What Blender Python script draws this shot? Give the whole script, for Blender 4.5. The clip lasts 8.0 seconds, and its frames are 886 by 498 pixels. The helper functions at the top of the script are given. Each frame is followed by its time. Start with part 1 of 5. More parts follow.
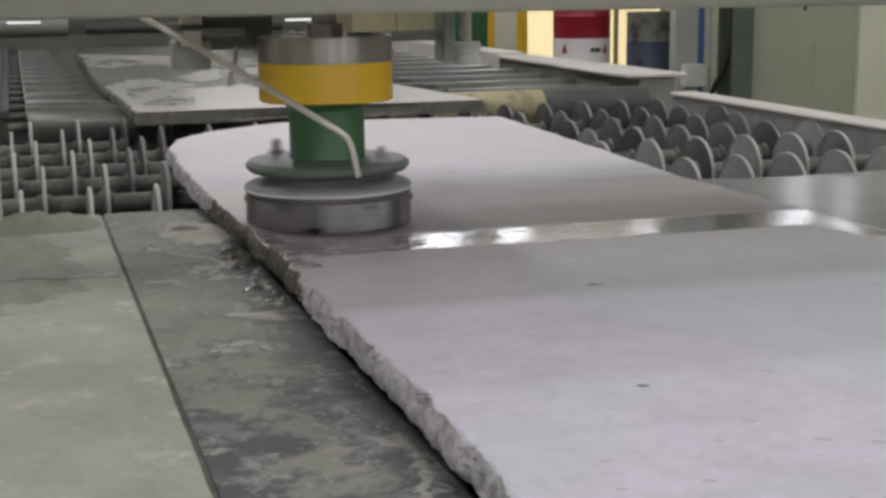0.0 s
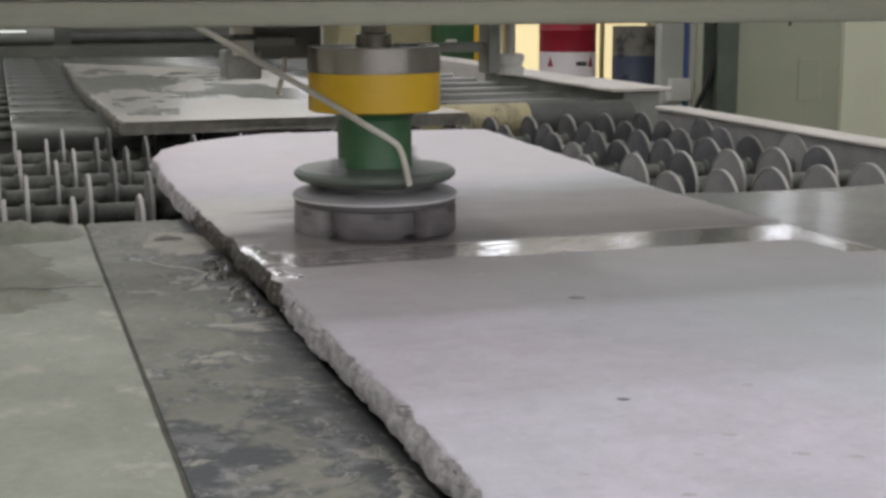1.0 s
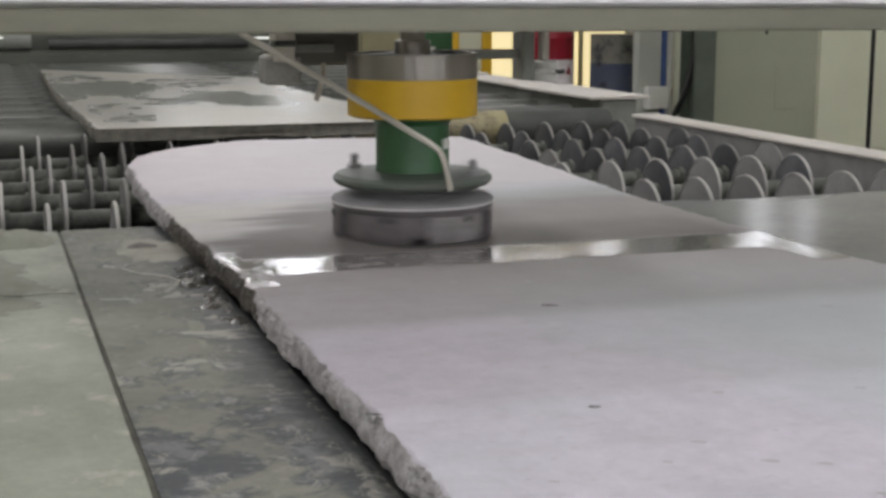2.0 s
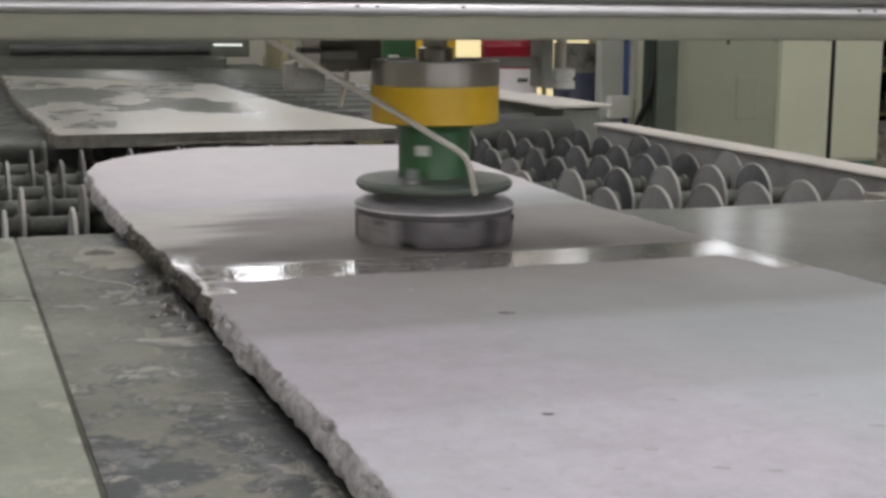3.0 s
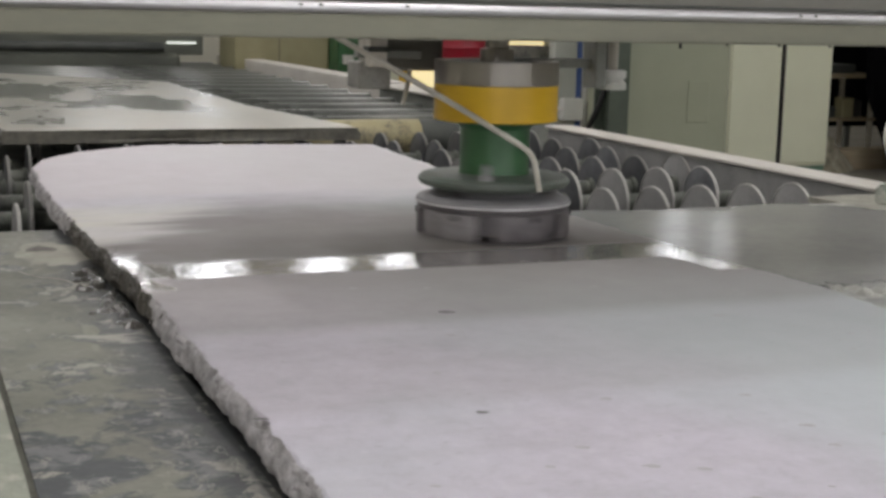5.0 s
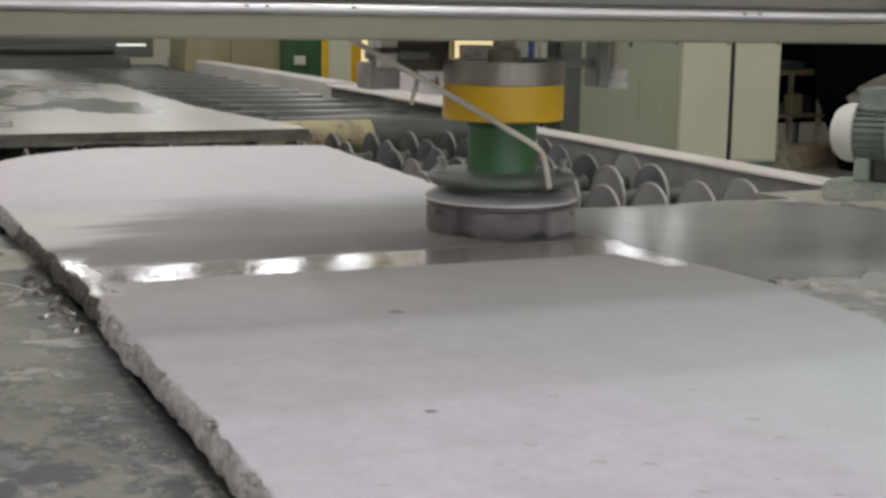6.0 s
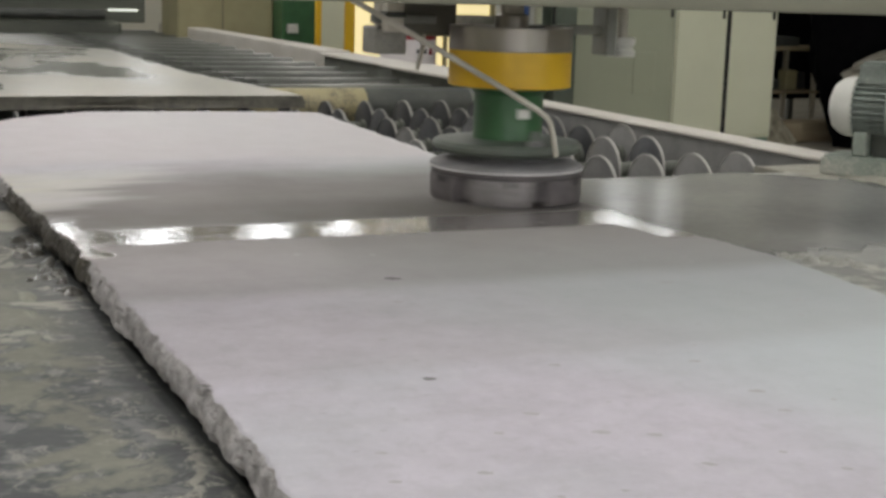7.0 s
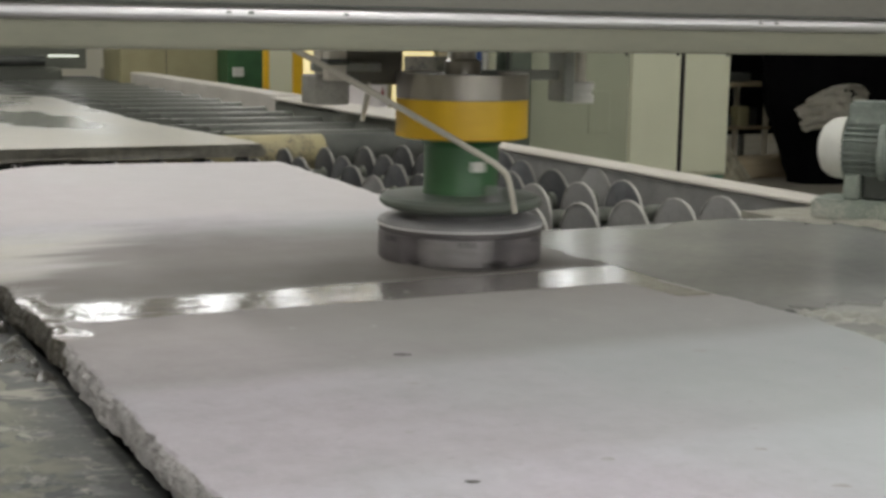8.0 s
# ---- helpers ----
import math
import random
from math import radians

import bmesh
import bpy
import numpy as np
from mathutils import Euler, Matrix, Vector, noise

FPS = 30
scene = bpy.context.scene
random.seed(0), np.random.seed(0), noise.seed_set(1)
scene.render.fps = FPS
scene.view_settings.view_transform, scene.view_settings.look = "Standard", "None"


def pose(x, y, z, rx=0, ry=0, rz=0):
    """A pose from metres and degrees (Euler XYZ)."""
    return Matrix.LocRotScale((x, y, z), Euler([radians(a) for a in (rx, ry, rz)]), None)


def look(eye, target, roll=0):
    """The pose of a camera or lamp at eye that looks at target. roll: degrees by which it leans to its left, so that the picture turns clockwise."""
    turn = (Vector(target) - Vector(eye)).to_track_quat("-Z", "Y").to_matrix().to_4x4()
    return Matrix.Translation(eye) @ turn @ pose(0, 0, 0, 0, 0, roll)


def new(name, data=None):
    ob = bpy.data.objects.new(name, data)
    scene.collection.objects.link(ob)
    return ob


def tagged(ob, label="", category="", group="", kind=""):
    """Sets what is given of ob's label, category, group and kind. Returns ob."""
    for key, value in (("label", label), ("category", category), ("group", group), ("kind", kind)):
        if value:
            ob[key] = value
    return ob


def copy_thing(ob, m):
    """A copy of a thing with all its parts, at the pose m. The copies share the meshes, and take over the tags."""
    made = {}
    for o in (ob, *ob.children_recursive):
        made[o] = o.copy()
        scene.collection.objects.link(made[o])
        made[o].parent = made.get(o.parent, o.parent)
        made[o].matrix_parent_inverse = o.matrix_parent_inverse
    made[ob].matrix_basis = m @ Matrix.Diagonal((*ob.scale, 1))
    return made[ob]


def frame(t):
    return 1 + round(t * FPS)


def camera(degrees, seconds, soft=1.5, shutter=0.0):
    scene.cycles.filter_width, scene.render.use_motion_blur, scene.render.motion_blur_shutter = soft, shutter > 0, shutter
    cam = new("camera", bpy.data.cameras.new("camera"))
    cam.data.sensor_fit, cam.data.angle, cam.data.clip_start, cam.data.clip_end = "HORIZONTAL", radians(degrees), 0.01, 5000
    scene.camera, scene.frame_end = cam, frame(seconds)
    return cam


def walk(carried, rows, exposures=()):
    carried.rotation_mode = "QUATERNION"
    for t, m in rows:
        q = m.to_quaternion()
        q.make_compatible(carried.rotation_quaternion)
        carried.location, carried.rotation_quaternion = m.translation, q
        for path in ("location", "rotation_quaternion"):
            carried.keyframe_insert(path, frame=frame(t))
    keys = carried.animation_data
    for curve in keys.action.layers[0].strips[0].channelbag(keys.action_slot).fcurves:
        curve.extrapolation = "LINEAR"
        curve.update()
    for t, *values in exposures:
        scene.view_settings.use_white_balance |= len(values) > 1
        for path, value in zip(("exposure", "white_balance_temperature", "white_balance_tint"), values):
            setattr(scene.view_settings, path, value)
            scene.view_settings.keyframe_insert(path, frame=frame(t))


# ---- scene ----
cam = camera(35.0, 8.0, soft=3.2, shutter=0.2)
PATH = [
    (0, (-0.056, 0.285, 1.62), (0.512, 2.166, 1.245), -0.6),
    (0.5, (-0.057, 0.281, 1.623), (0.521, 2.161, 1.261), -0.3),
    (1, (-0.05, 0.283, 1.62), (0.539, 2.161, 1.262), -0.1),
    (1.5, (-0.043, 0.28, 1.621), (0.554, 2.156, 1.266), -0.1),
    (3, (-0.02, 0.273, 1.619), (0.645, 2.129, 1.283), 0.5),
    (3.5, (-0.01, 0.263, 1.62), (0.665, 2.114, 1.28), 0.5),
    (4, (-0.003, 0.264, 1.615), (0.686, 2.111, 1.275), 1.1),
    (5.5, (0.012, 0.249, 1.615), (0.757, 2.074, 1.281), 0.8),
    (6, (0.02, 0.244, 1.616), (0.803, 2.054, 1.284), 0.9),
    (6.1, (0.026, 0.244, 1.616), (0.820, 2.050, 1.289), 1.19),
    (6.2, (0.032, 0.244, 1.616), (0.831, 2.048, 1.286), 1.03),
    (6.3, (0.038, 0.245, 1.615), (0.838, 2.048, 1.282), 0.98),
    (6.4, (0.043, 0.245, 1.615), (0.841, 2.048, 1.274), 0.92),
    (6.5, (0.045, 0.247, 1.613), (0.837, 2.052, 1.27), 0.4),
    (6.6, (0.044, 0.251, 1.610), (0.825, 2.062, 1.272), 0.54),
    (6.7, (0.042, 0.260, 1.605), (0.834, 2.069, 1.291), 2.47),
    (6.8, (0.038, 0.272, 1.599), (0.836, 2.075, 1.268), 3.61),
    (6.9, (0.032, 0.285, 1.595), (0.835, 2.080, 1.230), 3.11),
    (7, (0.023, 0.298, 1.593), (0.818, 2.095, 1.223), 1.8),
    (7.1, (0.012, 0.311, 1.593), (0.837, 2.097, 1.235), 1.61),
    (7.2, (-0.001, 0.324, 1.595), (0.844, 2.099, 1.224), 1.22),
    (7.3, (-0.012, 0.340, 1.597), (0.851, 2.106, 1.226), 1.97),
    (7.4, (-0.020, 0.361, 1.599), (0.880, 2.110, 1.238), 3.49),
    (7.5, (-0.023, 0.389, 1.601), (0.899, 2.125, 1.232), 3.5),
    (7.6, (-0.021, 0.425, 1.603), (0.920, 2.153, 1.247), 4.46),
    (7.7, (-0.018, 0.467, 1.604), (0.925, 2.196, 1.253), 3.57),
    (7.8, (-0.012, 0.515, 1.605), (0.922, 2.249, 1.258), 3.49),
    (7.9, (-0.005, 0.566, 1.605), (0.901, 2.320, 1.286), 1.55),
    (8, (0.003, 0.619, 1.606), (0.878, 2.39, 1.291), 1.0),
]
walk(cam, [(t, look(eye, target, roll)) for t, eye, target, roll in PATH],
     [(0, 0.0, 6300, 14), (3.5, 0.0, 6420, 13), (6.0, 0.0, 6500, 12), (8, 0.0, 6640, 8)])

# ---- world and light ----
world = bpy.data.worlds.new("world")
scene.world = world
world.use_nodes = True
sky = world.node_tree.nodes.new("ShaderNodeTexSky")
sky.sky_type, sky.sun_disc, sky.sun_elevation, sky.sun_rotation = "NISHITA", False, radians(40), radians(200)
world.node_tree.links.new(sky.outputs[0], world.node_tree.nodes["Background"].inputs[0])
world.node_tree.nodes["Background"].inputs[1].default_value = 0.1

HALL = (-7.0, 16.0, -7.0, 24.0, 6.5)
LAMP_WATTS = 75.0
LAMP_SPOTS = [(x, y) for y in (-3.5, 2.0, 7.5, 13.0, 18.5) for x in (-2.5, 2.6, 7.7) if (x, y) != (7.7, 13.0)]
for lx, ly in LAMP_SPOTS:
    d = bpy.data.lights.new("tube_light", "AREA")
    d.shape, d.size, d.size_y, d.energy, d.color = "RECTANGLE", 0.35, 3.0, LAMP_WATTS, (1.0, 0.985, 0.97)
    new("tube_light", d).matrix_world = pose(lx, ly, HALL[4] - 0.65)


# ---- materials ----
def mat(name, a, b=None, rough=0.5, metal=0.0, scale=6.0, fine=90.0, bump=0.15, spread=0.0, stretch=(1, 1, 1), stain=None, stain_at=0.55, stain_scale=2.5, coat=0.0, vary=0.0):
    """Two tones mixed by coarse and fine noise, an optional stain layer, relief."""
    m = bpy.data.materials.new(name)
    m.use_nodes = True
    n, l = m.node_tree.nodes, m.node_tree.links
    p = n["Principled BSDF"]
    p.inputs["Metallic"].default_value = metal
    p.inputs["Coat Weight"].default_value = coat
    tc = n.new("ShaderNodeTexCoord")
    mp = n.new("ShaderNodeMapping")
    mp.inputs["Scale"].default_value = stretch
    l.new(tc.outputs["Object"], mp.inputs[0])

    def nz(s, detail=5.0, r=0.6):
        t = n.new("ShaderNodeTexNoise")
        t.inputs["Scale"].default_value, t.inputs["Detail"].default_value, t.inputs["Roughness"].default_value = s, detail, r
        l.new(mp.outputs[0], t.inputs["Vector"])
        return t.outputs["Fac"]

    def mth(op, x, y):
        t = n.new("ShaderNodeMath")
        t.operation = op
        for i, v in enumerate((x, y)):
            if isinstance(v, (int, float)):
                t.inputs[i].default_value = v
            else:
                l.new(v, t.inputs[i])
        return t.outputs[0]

    def mix(f, x, y):
        t = n.new("ShaderNodeMix")
        t.data_type = "RGBA"
        l.new(f, t.inputs["Factor"])
        for s, v in (("A", x), ("B", y)):
            k = [i for i in t.inputs if i.name == s and i.type == "RGBA"][0]
            if isinstance(v, tuple):
                k.default_value = (*v, 1)
            else:
                l.new(v, k)
        return [o for o in t.outputs if o.type == "RGBA"][0]

    def ramp(f, lo, hi):
        t = n.new("ShaderNodeMapRange")
        t.inputs["From Min"].default_value, t.inputs["From Max"].default_value = lo, hi
        l.new(f, t.inputs["Value"])
        return t.outputs[0]

    if b is None:
        b = tuple(c * 0.8 for c in a)
    coarse, fin = nz(scale), nz(fine, 3.0, 0.7)
    f = ramp(mth("ADD", mth("MULTIPLY", coarse, 0.7), mth("MULTIPLY", fin, 0.3)), 0.36, 0.64)
    col = mix(f, a, b)
    rg = mth("ADD", rough, mth("MULTIPLY", mth("SUBTRACT", coarse, 0.5), 0.35 * rough + 0.05))
    if stain:
        sf = ramp(mth("ADD", mth("MULTIPLY", nz(stain_scale, 8.0, 0.68), 0.8), mth("MULTIPLY", fin, 0.2)), stain_at, stain_at + 0.08)
        col = mix(sf, col, stain)
    if vary:
        oi = n.new("ShaderNodeObjectInfo")
        shade = n.new("ShaderNodeHueSaturation")
        l.new(mth("ADD", 1.0 - vary, mth("MULTIPLY", oi.outputs["Random"], 1.6 * vary)), shade.inputs["Value"])
        l.new(col, shade.inputs["Color"])
        col = shade.outputs[0]
    l.new(col, p.inputs["Base Color"])
    l.new(rg, p.inputs["Roughness"])
    bp = n.new("ShaderNodeBump")
    bp.inputs["Strength"].default_value, bp.inputs["Distance"].default_value = bump, 0.01
    l.new(mth("ADD", mth("MULTIPLY", fin, 0.5), coarse), bp.inputs["Height"])
    l.new(bp.outputs[0], p.inputs["Normal"])
    return m


def glow(name, colour, strength):
    m = bpy.data.materials.new(name)
    m.use_nodes = True
    p = m.node_tree.nodes["Principled BSDF"]
    p.inputs["Base Color"].default_value = (*colour, 1)
    p.inputs["Emission Color"].default_value = (*colour, 1)
    p.inputs["Emission Strength"].default_value = strength
    return m


def stone_material(name):
    """Sawn limestone: mottled, fine pits, traces of the polishing strokes, the film of water and slurry under the head."""
    m = mat(name, (0.553, 0.518, 0.583), (0.467, 0.439, 0.489), rough=0.66, scale=8.0, fine=60.0, bump=0.16, stretch=(1.0, 0.8, 1))
    n, l = m.node_tree.nodes, m.node_tree.links
    p = n["Principled BSDF"]
    col = p.inputs["Base Color"].links[0].from_socket
    rg = p.inputs["Roughness"].links[0].from_socket
    tc = n.new("ShaderNodeTexCoord")
    sep = n.new("ShaderNodeSeparateXYZ")
    l.new(tc.outputs["Object"], sep.inputs[0])

    def mth(op, x, y=0.0, z=0.0):
        t = n.new("ShaderNodeMath")
        t.operation = op
        for i, v in enumerate((x, y, z)):
            if isinstance(v, (int, float)):
                t.inputs[i].default_value = v
            else:
                l.new(v, t.inputs[i])
        return t.outputs[0]

    def step(v, lo, hi):
        t = n.new("ShaderNodeMapRange")
        t.interpolation_type = "SMOOTHSTEP"
        t.inputs["From Min"].default_value, t.inputs["From Max"].default_value = lo, hi
        l.new(v, t.inputs["Value"])
        return t.outputs[0]

    def mixc(f, x, y):
        t = n.new("ShaderNodeMix")
        t.data_type, t.blend_type = "RGBA", "MIX"
        l.new(f, t.inputs["Factor"])
        ins = [i for i in t.inputs if i.type == "RGBA"]
        for k, v in zip(ins, (x, y)):
            if isinstance(v, tuple):
                k.default_value = (*v, 1)
            else:
                l.new(v, k)
        return [o for o in t.outputs if o.type == "RGBA"][0]

    # cooler and warmer clouds in the stone, faint traces of the strokes
    cl = n.new("ShaderNodeTexNoise")
    cl.inputs["Scale"].default_value, cl.inputs["Detail"].default_value = 1.1, 2.0
    l.new(tc.outputs["Object"], cl.inputs["Vector"])
    col = mixc(mth("MULTIPLY", step(cl.outputs["Fac"], 0.42, 0.62), 0.4), col, (0.475, 0.505, 0.53))
    ms = n.new("ShaderNodeMapping")
    ms.inputs["Scale"].default_value = (0.5, 7.0, 1)
    l.new(tc.outputs["Object"], ms.inputs[0])
    st = n.new("ShaderNodeTexNoise")
    st.inputs["Scale"].default_value, st.inputs["Detail"].default_value = 2.4, 6.0
    l.new(ms.outputs[0], st.inputs["Vector"])
    col = mixc(mth("MULTIPLY", step(st.outputs["Fac"], 0.48, 0.72), 0.16), col, (0.36, 0.345, 0.36))
    sp = n.new("ShaderNodeTexNoise")
    sp.inputs["Scale"].default_value, sp.inputs["Detail"].default_value, sp.inputs["Roughness"].default_value = 24.0, 5.0, 0.65
    l.new(tc.outputs["Object"], sp.inputs["Vector"])
    col = mixc(mth("MULTIPLY", step(sp.outputs["Fac"], 0.50, 0.68), 0.32), col, (0.38, 0.37, 0.395))
    col = mixc(mth("MULTIPLY", mth("SUBTRACT", 1.0, step(sp.outputs["Fac"], 0.32, 0.45)), 0.25), col, (0.62, 0.60, 0.63))
    # the bed turns cooler and greener towards one side
    side = mth("ADD", sep.outputs["X"], mth("MULTIPLY", mth("SUBTRACT", cl.outputs["Fac"], 0.5), 1.4))
    col = mixc(mth("MULTIPLY", step(side, 0.9, 1.65), 0.8), col, (0.462, 0.508, 0.52))
    # dark pits
    mp = n.new("ShaderNodeMapping")
    mp.inputs["Scale"].default_value = (0.45, 1.2, 1)
    l.new(tc.outputs["Object"], mp.inputs[0])
    vo = n.new("ShaderNodeTexVoronoi")
    vo.inputs["Scale"].default_value = 34.0
    l.new(mp.outputs[0], vo.inputs["Vector"])
    wn = n.new("ShaderNodeTexWhiteNoise")
    l.new(vo.outputs["Position"], wn.inputs["Vector"])
    pit = mth("MULTIPLY", mth("SUBTRACT", 1.0, step(vo.outputs["Distance"], 0.03, 0.15)), mth("GREATER_THAN", wn.outputs["Value"], 0.66))
    col = mixc(mth("MULTIPLY", pit, mth("ADD", 0.12, mth("MULTIPLY", step(cl.outputs["Fac"], 0.35, 0.65), 0.4))), col, (0.2, 0.19, 0.19))
    nzt = n.new("ShaderNodeTexNoise")
    nzt.inputs["Scale"].default_value, nzt.inputs["Detail"].default_value = 4.0, 6.0
    mp2 = n.new("ShaderNodeMapping")
    mp2.inputs["Scale"].default_value = (0.5, 1.0, 1)
    l.new(tc.outputs["Object"], mp2.inputs[0])
    l.new(mp2.outputs[0], nzt.inputs["Vector"])
    wob = mth("SUBTRACT", nzt.outputs["Fac"], 0.5)
    y = mth("ADD", sep.outputs["Y"], mth("MULTIPLY", wob, 0.06))
    yy = mth("ADD", sep.outputs["Y"], mth("MULTIPLY", wob, 0.5))
    # standing water right before the disc
    film = mth("MULTIPLY", step(y, 3.645, 3.665), mth("SUBTRACT", 1.0, step(y, 3.84, 3.93)))
    along = mth("ADD", mth("SUBTRACT", sep.outputs["X"], 2.06), mth("ADD", mth("MULTIPLY", mth("SUBTRACT", sep.outputs["Y"], 3.76), 0.14), mth("MULTIPLY", wob, 0.06)))
    edge = mth("MULTIPLY", mth("MULTIPLY", step(along, -0.055, -0.035), mth("SUBTRACT", 1.0, step(along, 0.045, 0.065))), mth("MULTIPLY", step(y, 3.40, 3.46), mth("SUBTRACT", 1.0, step(y, 3.84, 3.93))))
    film = mth("MAXIMUM", film, edge)
    left_pool = mth("MULTIPLY", mth("SUBTRACT", 1.0, step(mth("ADD", sep.outputs["X"], mth("MULTIPLY", wob, 0.25)), 0.585, 0.615)), mth("MULTIPLY", step(y, 3.48, 3.54), mth("SUBTRACT", 1.0, step(y, 3.95, 4.1))))
    film = mth("MAXIMUM", film, left_pool)
    # grains and froth that break the water's skin
    gr = n.new("ShaderNodeTexNoise")
    gr.inputs["Scale"].default_value, gr.inputs["Detail"].default_value, gr.inputs["Roughness"].default_value = 20.0, 6.0, 0.7
    l.new(mp2.outputs[0], gr.inputs["Vector"])
    calm = mth("ADD", mth("MULTIPLY", step(sep.outputs["X"], 0.8, 1.7), 0.09), gr.outputs["Fac"])
    skin = step(calm, 0.43, 0.49)
    film_skin = mth("MULTIPLY", film, mth("ADD", 0.42, mth("MULTIPLY", skin, 0.58)))
    # thin grey slurry over the stroke of the disc, thinning out behind it
    slurry = mth("MULTIPLY", step(y, 3.80, 3.9), mth("SUBTRACT", 1.0, step(yy, 4.55, 5.25)))
    nzc = n.new("ShaderNodeTexNoise")
    nzc.inputs["Scale"].default_value, nzc.inputs["Detail"].default_value = 2.2, 5.0
    mp4 = n.new("ShaderNodeMapping")
    mp4.inputs["Scale"].default_value = (0.9, 4.5, 1)
    l.new(tc.outputs["Object"], mp4.inputs[0])
    l.new(mp4.outputs[0], nzc.inputs["Vector"])
    comb = mth("MULTIPLY", mth("SUBTRACT", nzc.outputs["Fac"], 0.5), 0.7)
    tongue = step(mth("SUBTRACT", mth("ADD", sep.outputs["X"], comb), mth("ADD", 0.58, mth("MULTIPLY", mth("SUBTRACT", yy, 4.3), 0.62))), -0.12, 0.2)
    foam = mth("MULTIPLY", mth("MULTIPLY", step(y, 4.0, 4.15), mth("SUBTRACT", 1.0, step(yy, 4.85, 5.1))), mth("SUBTRACT", 1.0, tongue))
    slurry = mth("MULTIPLY", slurry, mth("MAXIMUM", tongue, mth("SUBTRACT", 1.0, step(y, 4.0, 4.15))))
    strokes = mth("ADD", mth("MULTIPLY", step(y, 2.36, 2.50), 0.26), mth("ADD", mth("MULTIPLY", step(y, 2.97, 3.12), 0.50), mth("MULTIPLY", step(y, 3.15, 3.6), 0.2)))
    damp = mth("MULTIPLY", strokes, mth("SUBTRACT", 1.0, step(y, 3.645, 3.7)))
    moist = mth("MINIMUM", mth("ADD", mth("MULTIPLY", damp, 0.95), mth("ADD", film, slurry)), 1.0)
    # paler and smoother towards the far end
    far_pale = step(yy, 4.9, 5.35)
    col = mixc(mth("MULTIPLY", far_pale, 0.75), col, (0.55, 0.505, 0.515))
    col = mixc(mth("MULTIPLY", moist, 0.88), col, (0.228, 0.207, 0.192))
    streak = mth("MULTIPLY", mth("MULTIPLY", step(y, 3.84, 3.92), mth("SUBTRACT", 1.0, step(y, 4.14, 4.34))), mth("SUBTRACT", 1.0, step(sep.outputs["X"], 2.02, 2.11)))
    col = mixc(mth("MULTIPLY", streak, 0.42), col, (0.13, 0.115, 0.105))
    col = mixc(mth("MULTIPLY", foam, mth("ADD", 0.6, mth("MULTIPLY", comb, 2.2))), col, (0.59, 0.57, 0.485))
    rp = n.new("ShaderNodeTexNoise")
    rp.inputs["Scale"].default_value, rp.inputs["Detail"].default_value = 15.0, 4.0
    mp3 = n.new("ShaderNodeMapping")
    mp3.inputs["Scale"].default_value = (1.0, 2.2, 1)
    l.new(tc.outputs["Object"], mp3.inputs[0])
    l.new(mp3.outputs[0], rp.inputs["Vector"])
    rb = n.new("ShaderNodeBump")
    rb.inputs["Distance"].default_value = 0.0055
    rough_water = mth("ADD", 0.22, mth("MULTIPLY", mth("SUBTRACT", 1.0, step(sep.outputs["X"], 0.75, 1.35)), 0.22))
    l.new(mth("MULTIPLY", film, rough_water), rb.inputs["Strength"])
    l.new(rp.outputs["Fac"], rb.inputs["Height"])
    l.new(p.inputs["Normal"].links[0].from_socket, rb.inputs["Normal"])
    l.new(rb.outputs[0], p.inputs["Normal"])
    l.new(rb.outputs[0], p.inputs["Coat Normal"])
    rg2 = mth("ADD", mth("MULTIPLY", far_pale, -0.12), rg)
    rg3 = mth("MULTIPLY", rg2, mth("SUBTRACT", 1.0, mth("MULTIPLY", film_skin, 0.9)))
    l.new(rg3, p.inputs["Roughness"])
    l.new(mth("MULTIPLY", film_skin, film_skin), p.inputs["Coat Weight"])
    p.inputs["Coat Roughness"].default_value = 0.03
    l.new(col, p.inputs["Base Color"])
    return m


